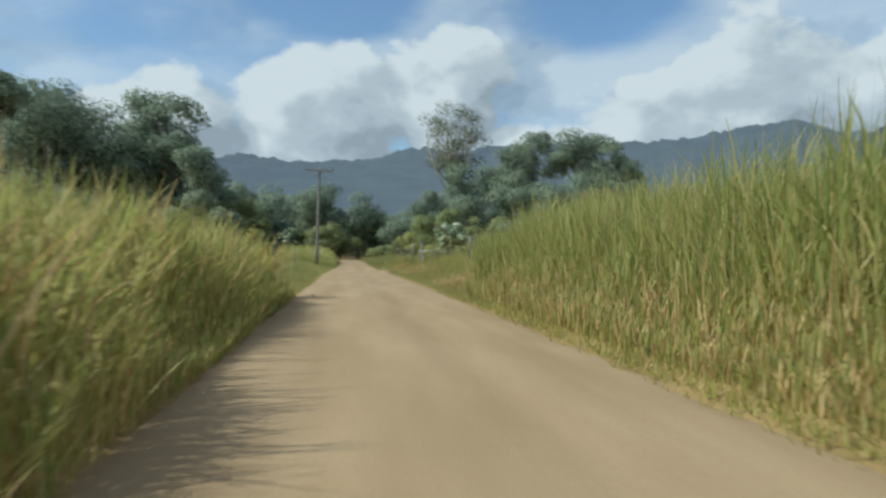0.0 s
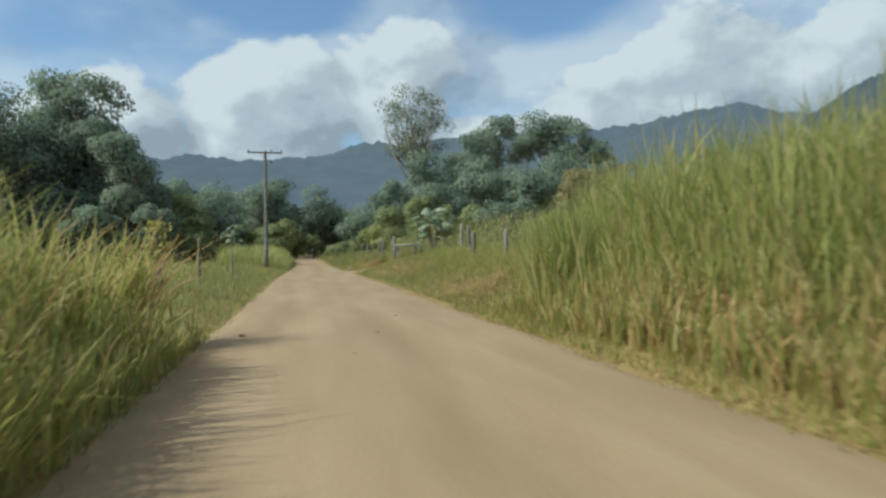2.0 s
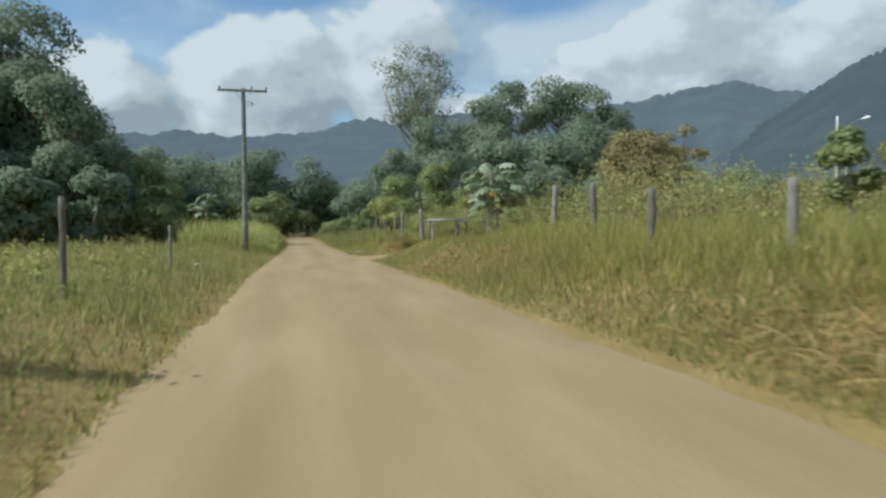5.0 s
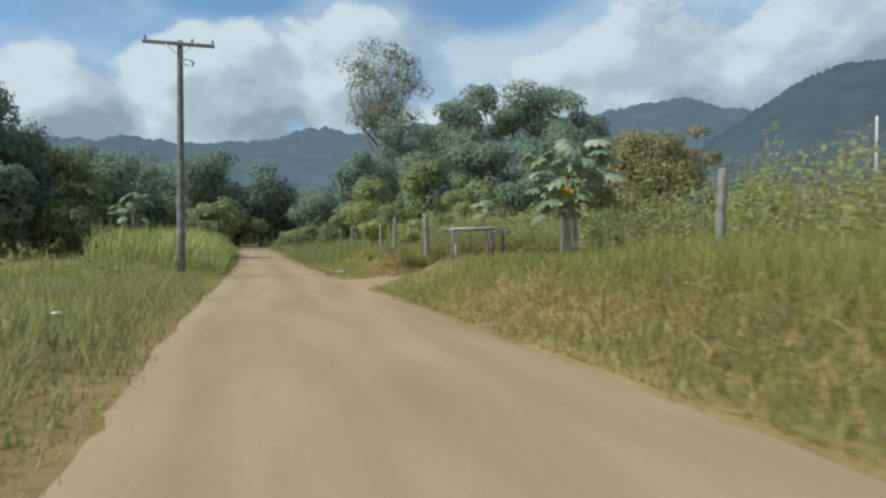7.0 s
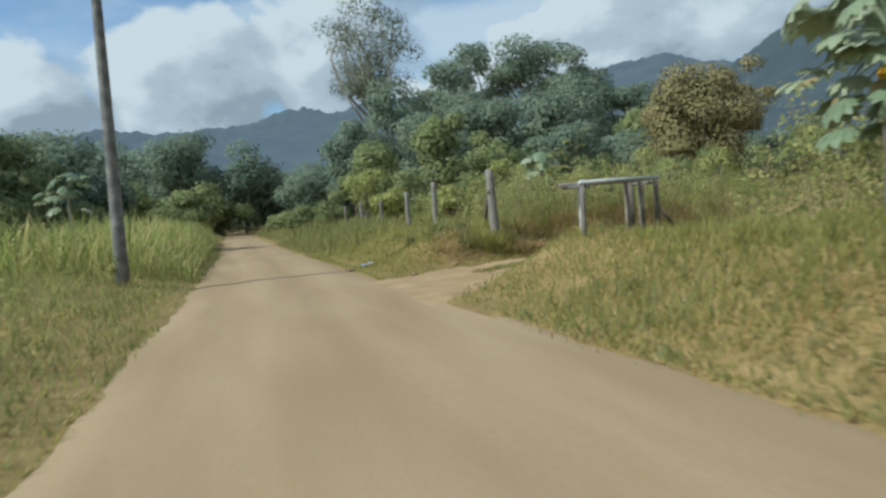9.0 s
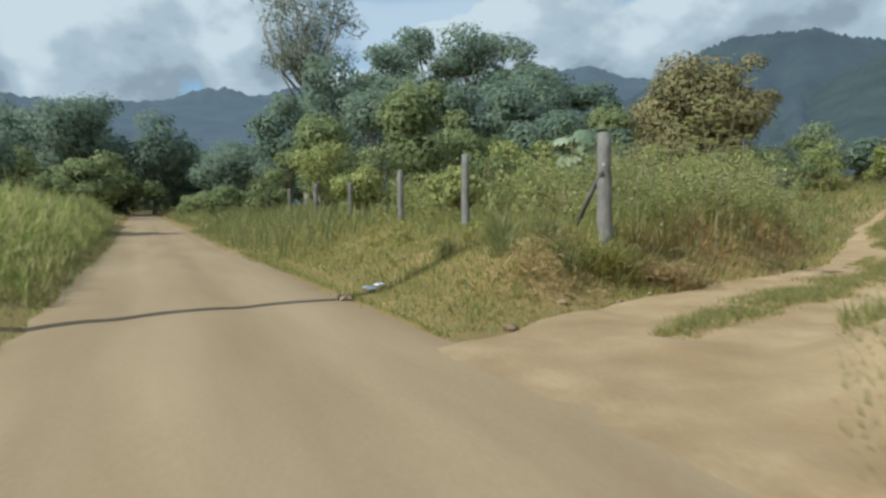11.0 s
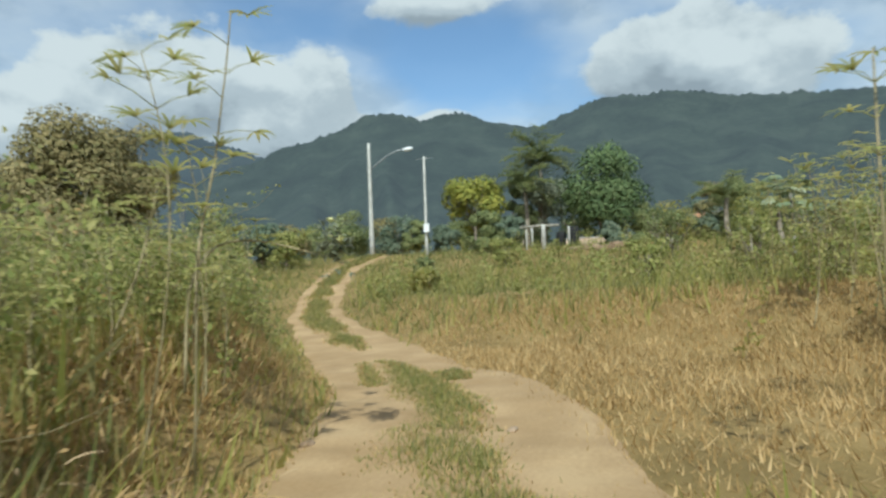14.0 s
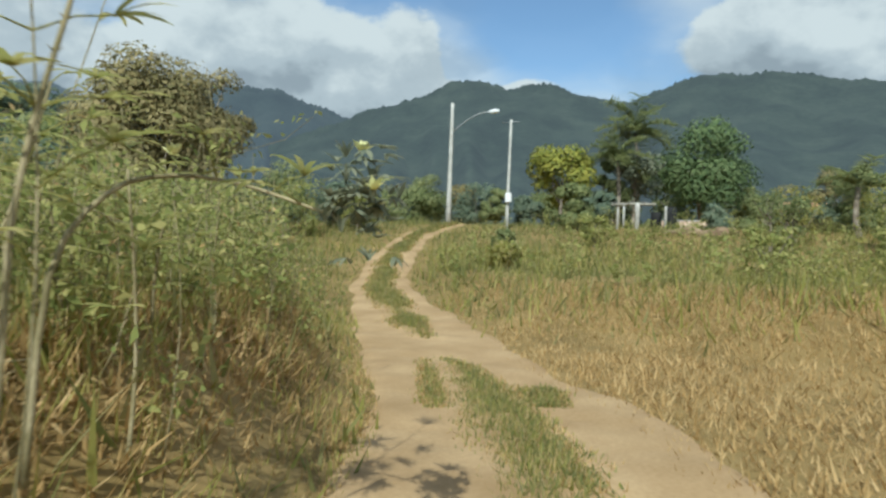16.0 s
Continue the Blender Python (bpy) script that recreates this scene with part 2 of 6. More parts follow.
M_FOREST_MID = material("hazy_middle_forest", [(0.012, 0.020, 0.018), (0.020, 0.030, 0.026), (0.030, 0.041, 0.034)], 0.012, 0.95, 0.5, 0.12, bump_dist=7.0, spec=0.05, haze_glow=(0.066, 0.076, 0.094))
M_FOREST = material("hazy_hill_forest", [(0.014, 0.022, 0.016), (0.023, 0.034, 0.024), (0.036, 0.048, 0.034)], 0.02, 0.95, 0.6, 0.16, bump_dist=6.0, spec=0.05, haze_glow=(0.055, 0.062, 0.073))


# ---- mesh tools ----
def link_mesh(name, me, mat, parent=None, label="", smooth=False):
    me.materials.append(mat)
    if smooth:
        me.polygons.foreach_set("use_smooth", [True] * len(me.polygons))
    ob = new(name, me)
    if parent:
        ob.parent = parent
    if label:
        ob["label"] = label
    return ob


def part(name, bm, mat, parent=None, label="", smooth=False):
    me = bpy.data.meshes.new(name)
    bm.to_mesh(me)
    bm.free()
    return link_mesh(name, me, mat, parent, label, smooth)


def quads(name, V, Q, mat, parent=None, label="", smooth=False, turned=None, amount=0.0):
    """One mesh out of arrays of corners and four-sided faces."""
    V, Q = np.asarray(V, np.float32).reshape(-1, 3), np.asarray(Q, np.int32)
    k = Q.shape[-1]
    Q = Q.reshape(-1, k)
    me = bpy.data.meshes.new(name)
    me.vertices.add(len(V))
    me.vertices.foreach_set("co", V.ravel())
    me.loops.add(Q.size)
    me.loops.foreach_set("vertex_index", Q.ravel())
    me.polygons.add(len(Q))
    me.polygons.foreach_set("loop_start", np.arange(0, Q.size, k, dtype=np.int32))
    me.update(calc_edges=True)
    if turned is not None:
        # leaves take the light as the mass that they belong to: their normals are turned towards its outside
        fn = np.cross(V[Q[:, 2]] - V[Q[:, 0]], V[Q[:, k - 1]] - V[Q[:, 1]])
        vn = np.zeros_like(V)
        for j in range(k):
            vn[Q[:, j]] += fn
        vn /= np.linalg.norm(vn, axis=1)[:, None] + 1e-9
        turned = np.broadcast_to(np.asarray(turned, np.float32), V.shape)
        vn *= np.where((vn * turned).sum(1) < 0, -1.0, 1.0)[:, None]
        vn = vn * (1 - amount) + turned * amount
        vn /= np.linalg.norm(vn, axis=1)[:, None] + 1e-9
        me.attributes.new("custom_normal", "FLOAT_VECTOR", "POINT").data.foreach_set("vector", vn.astype(np.float32).ravel())
        smooth = True
    else:
        me.validate()
    return link_mesh(name, me, mat, parent, label, smooth)


def join(*sets):
    V, Q, k = [], [], 0
    for v, q in sets:
        v = np.asarray(v).reshape(-1, 3)
        V.append(v)
        Q.append(np.asarray(q).reshape(-1, 4) + k)
        k += len(v)
    return np.concatenate(V), np.concatenate(Q)


def tube(points, radii, sides=8):
    """A bent, tapering round bar as corners and four-sided faces, its ends closed."""
    P = np.asarray(points, float)
    r = np.asarray(radii, float)
    n = len(P)
    T = np.gradient(P, axis=0)
    T /= np.linalg.norm(T, axis=1)[:, None] + 1e-9
    ref = np.where(np.abs(T[:, 2:3]) > 0.9, np.array([[1.0, 0, 0]]), np.array([[0, 0, 1.0]]))
    U = np.cross(T, ref)
    U /= np.linalg.norm(U, axis=1)[:, None] + 1e-9
    for i in range(1, n):
        U[i] = U[i - 1] - T[i] * (U[i - 1] @ T[i])
        U[i] /= np.linalg.norm(U[i]) + 1e-9
    W = np.cross(T, U)
    a = np.arange(sides) * 2 * math.pi / sides
    ring = U[:, None, :] * np.cos(a)[None, :, None] + W[:, None, :] * np.sin(a)[None, :, None]
    V = P[:, None, :] + ring * r[:, None, None]
    V = np.concatenate([V.reshape(-1, 3), P[:1], P[-1:]])
    Q = []
    for i in range(n - 1):
        for j in range(sides):
            Q.append((i * sides + j, i * sides + (j + 1) % sides, (i + 1) * sides + (j + 1) % sides, (i + 1) * sides + j))
    for j in range(0, sides, 2):
        Q.append((n * sides, (j + 2) % sides, (j + 1) % sides, j))
        b = (n - 1) * sides
        Q.append((n * sides + 1, b + j, b + (j + 1) % sides, b + (j + 2) % sides))
    return V, np.array(Q)


def blades(rng, base, length, width, az, lean, curl, seg=4):
    """Long leaves that rise from base and bend over: lean and curl in radians."""
    n = len(base)
    s = np.linspace(0, 1, seg + 1)
    th = lean[:, None] + curl[:, None] * (s[None, :-1] * 1.1 if seg > 1 else 0.45)
    step = (length / seg)[:, None]
    out = np.concatenate([np.zeros((n, 1)), np.cumsum(np.sin(th) * step, 1)], 1)
    up = np.concatenate([np.zeros((n, 1)), np.cumsum(np.cos(th) * step, 1)], 1)
    mid = np.stack([base[:, 0:1] + out * np.cos(az)[:, None], base[:, 1:2] + out * np.sin(az)[:, None], base[:, 2:3] + up], 2)
    tw = az + math.pi / 2 + rng.normal(0, 0.5, n)
    side = np.stack([np.cos(tw), np.sin(tw), rng.normal(0, 0.15, n)], 1)
    w = width[:, None] * (0.55 + 0.9 * s - 1.4 * s ** 3 + 0.02)[None, :] * (0.5 if seg > 1 else 1.1)
    w = np.maximum(w, width[:, None] * 0.04)
    A, B = mid - side[:, None, :] * w[:, :, None], mid + side[:, None, :] * w[:, :, None]
    if seg == 1:
        return np.stack([A[:, 0], B[:, 0], mid[:, 1]], 1).reshape(-1, 3), np.arange(3 * n).reshape(-1, 3)
    V = np.stack([A, B], 2).reshape(-1, 3)
    k = (np.arange(n) * (seg + 1) * 2)[:, None]
    j = np.arange(seg)[None, :] * 2
    q = (k + j)[:, :, None] + np.array([0, 1, 3, 2])[None, None, :]
    return V, q.reshape(-1, 4)


def leaves(rng, centre, normal, size, aspect=0.55):
    """Small pointed leaves: a bent diamond each."""
    n = len(centre)
    normal = normal / (np.linalg.norm(normal, axis=1)[:, None] + 1e-9)
    r = rng.normal(size=(n, 3))
    u = np.cross(normal, r)
    u /= np.linalg.norm(u, axis=1)[:, None] + 1e-9
    v = np.cross(normal, u)
    s = size[:, None]
    V = np.stack([centre - u * s * 0.5, centre - v * s * aspect * 0.5 + normal * s * 0.08, centre + u * s * 0.5 - normal * s * 0.1, centre + v * s * aspect * 0.5 + normal * s * 0.08], 1)
    return V.reshape(-1, 3), np.arange(4 * n).reshape(-1, 4)


def leaf_tips(rng, centre, normal, size, aspect=0.7):
    """Leaf sprays of far trees: a pointed three-sided leaf each."""
    n = len(centre)
    normal = normal / (np.linalg.norm(normal, axis=1)[:, None] + 1e-9)
    u = np.cross(normal, rng.normal(size=(n, 3)))
    u /= np.linalg.norm(u, axis=1)[:, None] + 1e-9
    v = np.cross(normal, u)
    s = size[:, None]
    V = np.stack([centre - u * s * 0.45 + v * s * aspect * 0.5, centre - u * s * 0.45 - v * s * aspect * 0.5, centre + u * s * 0.6], 1)
    return V.reshape(-1, 3), np.arange(3 * n).reshape(-1, 3)


def thing(name, x, y, z, label, category, group=""):
    ob = new(name)
    ob.empty_display_size = 0.2
    ob.location = (x, y, z)
    return tagged(ob, label, category, group)


# ---- shape of the land ----
TRACK = np.array([(1.5, 76.6), (4.6, 77.9), (7.0, 79.0), (9.6, 79.8), (12.6, 80.7), (14.8, 81.8), (17.4, 83.5), (19.6, 84.8), (22.4, 86.6), (27.6, 89.6), (35.2, 92.6), (41.5, 94.2), (46.5, 93.6), (54.0, 90.0), (64.0, 85.0)])


def smooth(a, b, v):
    t = np.clip((v - a) / (b - a), 0, 1)
    return t * t * (3 - 2 * t)


def road_left(y):
    return np.interp(y, [-50, 40, 66, 78, 100, 400], [-1.45, -1.45, -1.3, -0.9, -0.5, -0.3])


def road_right(y):
    return np.interp(y, [-50, 40, 62, 80, 96, 400], [3.75, 3.75, 3.55, 3.15, 2.9, 2.9])


def curve(P, n):
    """Even points on a soft line through P."""
    P = np.asarray(P, float)
    k = np.arange(len(P))
    t = np.linspace(0, len(P) - 1, n)
    i = np.clip(t.astype(int), 0, len(P) - 2)
    f = (t - i)[:, None]
    g = lambda j: P[np.clip(j, 0, len(P) - 1)]
    a, b, c, d = g(i - 1), g(i), g(i + 1), g(i + 2)
    return 0.5 * (2 * b + (c - a) * f + (2 * a - 5 * b + 4 * c - d) * f ** 2 + (3 * b - a - 3 * c + d) * f ** 3)


TRACK_FINE = curve(TRACK, 240)


def track_off(x, y):
    """How far a place lies to the right of the track's middle line, and along it (0 to 1)."""
    x, y = np.atleast_1d(x).astype(float), np.atleast_1d(y).astype(float)
    out, along = np.full(x.shape, 99.0), np.zeros(x.shape)
    box = (x > -3) & (x < 72) & (y > 66) & (y < 106)
    xs, ys = x[box], y[box]
    A, B = TRACK_FINE[:-1], TRACK_FINE[1:]
    best, sg, al = np.full(xs.shape, 1e9), np.zeros(xs.shape), np.zeros(xs.shape)
    for k in range(0, len(A), 2):
        a, b = A[k], TRACK_FINE[min(k + 2, len(TRACK_FINE) - 1)]
        d = b - a
        t = np.clip(((xs - a[0]) * d[0] + (ys - a[1]) * d[1]) / (d @ d + 1e-9), 0, 1)
        px, py = xs - a[0] - t * d[0], ys - a[1] - t * d[1]
        q = np.hypot(px, py)
        m = q < best
        best[m] = q[m]
        sg[m] = np.sign((px * d[1] - py * d[0]))[m]
        al[m] = ((k + 2 * t) / len(A))[m]
    out[box], along[box] = best * np.where(sg == 0, 1, sg), al
    return out, along


LATTICE = np.random.default_rng(11).random((256, 256)) * 2 - 1


def lattice(x, y):
    """Soft random values between -1 and 1, one hump a unit."""
    i, j = np.floor(x).astype(int), np.floor(y).astype(int)
    u, v = x - i, y - j
    u, v = u * u * (3 - 2 * u), v * v * (3 - 2 * v)
    g = lambda p, q: LATTICE[p % 256, q % 256]
    return (g(i, j) * (1 - u) + g(i + 1, j) * u) * (1 - v) + (g(i, j + 1) * (1 - u) + g(i + 1, j + 1) * u) * v


def strip_half(x):
    """Half the width of the grass strip between the ruts."""
    return np.interp(x, [4.8, 6.0, 7.5, 9.5, 11, 12.5, 14.5, 16.4, 17, 18.2, 19.5, 22, 30, 44, 46], [0.0, 0.3, 0.52, 0.52, 0.46, 0.38, 0.34, 0.2, 0.0, 0.0, 0.22, 0.34, 0.32, 0.3, 0.0])


def wave(x, y, s, seed=0.0):
    """Uneven ground: two sizes of humps."""
    return lattice(x * s * 0.45 + seed * 17.3, y * s * 0.45 - seed * 9.1) + 0.5 * lattice(x * s - seed * 5.7, y * s + seed * 31.0)


def height(x, y):
    x, y = np.asarray(x, float), np.asarray(y, float)
    shape = x.shape
    x, y = x.ravel(), y.ravel()
    lx, rx = road_left(y), road_right(y)
    left = smooth(0.0, 2.2, lx - x) * 0.34 + smooth(8, 60, lx - x) * 0.4
    right = smooth(0.0, 3.3, x - rx) * 0.88 + smooth(3.3, 9.0, x - rx) * 0.25
    knoll = np.interp(x, [6, 19, 23, 28, 35, 45, 60, 120, 400], [0.05, 0.1, 0.28, 0.75, 1.75, 3.35, 3.7, 4.5, 9.0])
    fade = smooth(45, 72, y) * (1 - smooth(120, 190, y))
    knoll_f = knoll * fade + 0.05 * (1 - fade)
    z = np.where(x < lx, left, np.where(x > rx, np.maximum(right, knoll_f), 0.0))
    off, al = track_off(x, y)
    a = np.abs(off)
    lane = 1 - smooth(1.3, 3.2, a)
    wide = smooth(6, 9, x) * (1 - smooth(19, 28, x)) * (off > 0)
    lane = lane * (1 - wide) + (1 - smooth(4.0, 9.0, a)) * wide
    lane = np.where((off < 0) & (x < 16), 1 - smooth(1.3, 2.4, a), lane)
    z = np.where(x > rx, z * (1 - lane) + knoll_f * lane * smooth(0, 3, x - rx), z)
    free = np.minimum(smooth(0.0, 1.5, lx - x) + smooth(0.0, 1.5, x - rx), 1)
    z = z + free * (0.05 + 0.04 * (1 - lane)) * wave(x, y, 1.1, 0.7) * 0.6 + free * 0.02 * wave(x, y, 4.3, 2.0)
    # a hollow under the road, which is laid on top
    z = np.where((x > lx) & (x < rx), -0.07, z)
    return z.reshape(shape)


def build_ground():
    xs = np.concatenate([np.linspace(-2600, -300, 8), np.linspace(-250, -40, 22), np.arange(-38, -10, 1.5), np.arange(-10, 26, 0.36), np.arange(26, 70, 0.9), np.linspace(72, 250, 20), np.linspace(300, 2600, 8)])
    ys = np.concatenate([np.linspace(-2600, -100, 8), np.linspace(-60, 14, 20), np.arange(16, 112, 0.4), np.arange(112, 260, 4.0), np.linspace(270, 2600, 10)])
    X, Y = np.meshgrid(xs, ys)
    Z = height(X, Y)
    n, m = Y.shape
    k = np.arange(n * m).reshape(n, m)
    Q = np.stack([k[:-1, :-1], k[:-1, 1:], k[1:, 1:], k[1:, :-1]], 2)
    ob = quads("ground", np.stack([X, Y, Z], 2), Q, M_SOIL, smooth=True)
    tagged(ob, "uneven grassy soil with thatch and bare patches", "ground", kind="structure")


def build_road():
    rng = np.random.default_rng(3)
    ys = np.arange(-40, 236, 0.4)
    u = np.linspace(0, 1, 27)
    Y, U = np.meshgrid(ys, u, indexing="ij")
    jag = 0.10 * wave(ys * 0.7, ys * 0.3, 1.9, 0.3) + 0.07 * rng.normal(size=ys.shape)
    jag2 = 0.10 * wave(ys * 0.5, ys * 0.4, 2.1, 1.3) + 0.07 * rng.normal(size=ys.shape)
    X = (road_left(ys) - 0.16 + jag)[:, None] * (1 - U) + (road_right(ys) + 0.16 + jag2)[:, None] * U
    mid = np.abs(U - 0.5) * 2
    Z = 0.035 * (1 - mid ** 2) - 0.045 * mid ** 10 * (1 - (U > 0.5) * smooth(70, 73, Y) * (1 - smooth(78.5, 80.5, Y))) - 0.02 * np.exp(-((U - 0.25) / 0.07) ** 2) - 0.02 * np.exp(-((U - 0.60) / 0.07) ** 2)
    Z = Z + 0.004 * wave(X, Y, 1.5, 0.2) + 0.0025 * wave(X, Y, 9.0, 1.0)
    n, m = Y.shape
    k = np.arange(n * m).reshape(n, m)
    Q = np.stack([k[:-1, :-1], k[:-1, 1:], k[1:, 1:], k[1:, :-1]], 2)
    ob = quads("road", np.stack([X, Y, Z], 2), Q, M_ROAD, smooth=True)
    tagged(ob, "straight unpaved road of packed tan dirt", "road", kind="structure")


def build_track():
    P = curve(TRACK, 420)
    T = np.gradient(P, axis=0)
    T /= np.linalg.norm(T, axis=1)[:, None]
    R = np.stack([T[:, 1], -T[:, 0]], 1)
    offs = np.concatenate([np.arange(-1.5, 1.51, 0.1), np.arange(1.75, 5.1, 0.25)])
    w_l = np.interp(P[:, 0], [1.5, 4, 8, 14, 20, 26, 50], [2.0, 1.45, 1.3, 1.25, 1.1, 1.05, 1.0]) + 0.12 * wave(P[:, 0], P[:, 1], 1.3, 0.5)
    w_r = np.interp(P[:, 0], [1.5, 4, 7, 9.5, 15, 21, 26, 50], [3.4, 2.6, 1.9, 1.75, 1.65, 1.25, 1.05, 1.0]) + 0.15 * wave(P[:, 0], P[:, 1], 1.1, 2.5)
    o = np.where(offs[None, :] < 0, offs[None, :] / 1.5 * w_l[:, None], 0)
    o = np.where(offs[None, :] >= 0, offs[None, :] / 5.0 * w_r[:, None], o)
    X, Y = P[:, 0:1] + R[:, 0:1] * o, P[:, 1:2] + R[:, 1:2] * o
    edge = np.minimum((offs - offs[0])[None, :] / 1.5 * w_l[:, None], (offs[-1] - offs)[None, :] / 5.0 * w_r[:, None])
    hump = -0.03 * (1 - smooth(0.4, 1.3, np.abs(o) / (strip_half(X) + 0.02))) * (strip_half(X) > 0.05)
    Z = height(X, Y) + 0.035 - 0.075 * (1 - smooth(0.0, 0.3, edge)) - hump
    Z = np.where((X > road_left(Y)) & (X < road_right(Y)), np.maximum(Z, 0.012 - 0.05 * (1 - smooth(0.0, 0.3, edge))), Z)
    Z = Z + 0.010 * wave(X, Y, 3.1, 0.4) - 0.09 * smooth(0.25, 1.0, road_right(Y) - X)
    n, m = X.shape
    k = np.arange(n * m).reshape(n, m)
    Q = np.stack([k[:-1, :-1], k[1:, :-1], k[1:, 1:], k[:-1, 1:]], 2)
    ob = quads("dirt_track", np.stack([X, Y, Z], 2), Q, M_TRACK, smooth=True)
    tagged(ob, "sandy two-rut farm track branching off the road", "track", kind="structure")


def build_hills():
    """Three forested ranges, each a ridge line over the compass with spurs that run down from it."""
    eye = (4.0, 70.0)

    def hill(name, az, el, dist, mat, label, seed, step):
        a = np.arange(az[0], az[-1], step)
        e = np.interp(a, az, el)
        k = np.ones(9) / 9
        e = np.convolve(np.pad(e, 4, mode="edge"), k, "valid")
        f = np.concatenate([np.linspace(0.30, 0.96, 34), np.linspace(0.97, 1.03, 7), np.linspace(1.08, 1.6, 5)])
        A, F = np.meshgrid(np.radians(a), f, indexing="ij")
        D = dist * F
        top = (np.tan(np.radians(e)) * dist)[:, None]
        spur = 0.5 + 0.5 * np.sin(A * 47 + seed + 2.2 * np.sin(A * 19 + seed) + F * 6) * np.cos(A * 31 - F * 9 + seed)
        up = np.clip((F - 0.30) / 0.70, 0, 1)
        prof = np.where(F <= 1, up ** (1.15 + 0.5 * spur), np.clip(1 - (F - 1) * 0.9, 0.2, 1))
        Z = top * prof * (1 - 0.10 * (1 - spur) * np.sin(np.clip(up, 0, 1) * math.pi))
        X, Y = eye[0] + np.sin(A) * D, eye[1] + np.cos(A) * D
        rng = np.random.default_rng(int(seed * 10))
        Z = Z + smooth(0.30, 0.5, F) * (dist / 1000) * (5.0 * wave(X, Y, 0.05 * 1000 / dist, seed) + 1.3 * smooth(0.93, 0.97, F) * rng.normal(size=Z.shape))
        n, m = X.shape
        i = np.arange(n * m).reshape(n, m)
        Q = np.stack([i[:-1, :-1], i[:-1, 1:], i[1:, 1:], i[1:, :-1]], 2)
        ob = quads(name, np.stack([X, Y, Z], 2), Q, mat, smooth=True)
        tagged(ob, label, "hill", kind="structure")

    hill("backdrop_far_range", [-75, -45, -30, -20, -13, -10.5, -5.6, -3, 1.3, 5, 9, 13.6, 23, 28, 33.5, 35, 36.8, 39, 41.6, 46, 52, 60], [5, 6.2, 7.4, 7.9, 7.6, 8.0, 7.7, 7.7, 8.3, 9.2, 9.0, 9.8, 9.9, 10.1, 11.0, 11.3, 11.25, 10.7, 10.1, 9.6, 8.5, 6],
         1900, M_FOREST_FAR, "far forested mountain range with painted blue haze", 1.0, 0.3)
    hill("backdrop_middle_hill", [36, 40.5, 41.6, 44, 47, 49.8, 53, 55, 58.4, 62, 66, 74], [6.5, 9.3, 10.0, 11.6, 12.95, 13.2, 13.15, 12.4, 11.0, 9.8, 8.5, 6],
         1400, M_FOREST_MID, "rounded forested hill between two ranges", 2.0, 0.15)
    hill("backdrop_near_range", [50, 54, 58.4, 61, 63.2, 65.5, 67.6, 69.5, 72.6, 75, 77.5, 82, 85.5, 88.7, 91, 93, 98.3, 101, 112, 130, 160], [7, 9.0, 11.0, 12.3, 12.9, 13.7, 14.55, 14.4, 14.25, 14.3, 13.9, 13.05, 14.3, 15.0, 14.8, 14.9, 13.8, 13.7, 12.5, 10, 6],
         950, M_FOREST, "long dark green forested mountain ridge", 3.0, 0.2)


build_ground()
build_road()
build_track()
build_hills()


# ---- trees ----
def branch_line(rng, a, b, bend, n=6):
    a, b = np.asarray(a, float), np.asarray(b, float)
    t = np.linspace(0, 1, n)[:, None]
    off = rng.normal(0, bend, 3) * np.linalg.norm(b - a)
    return a + (b - a) * t + off * np.sin(t * math.pi)


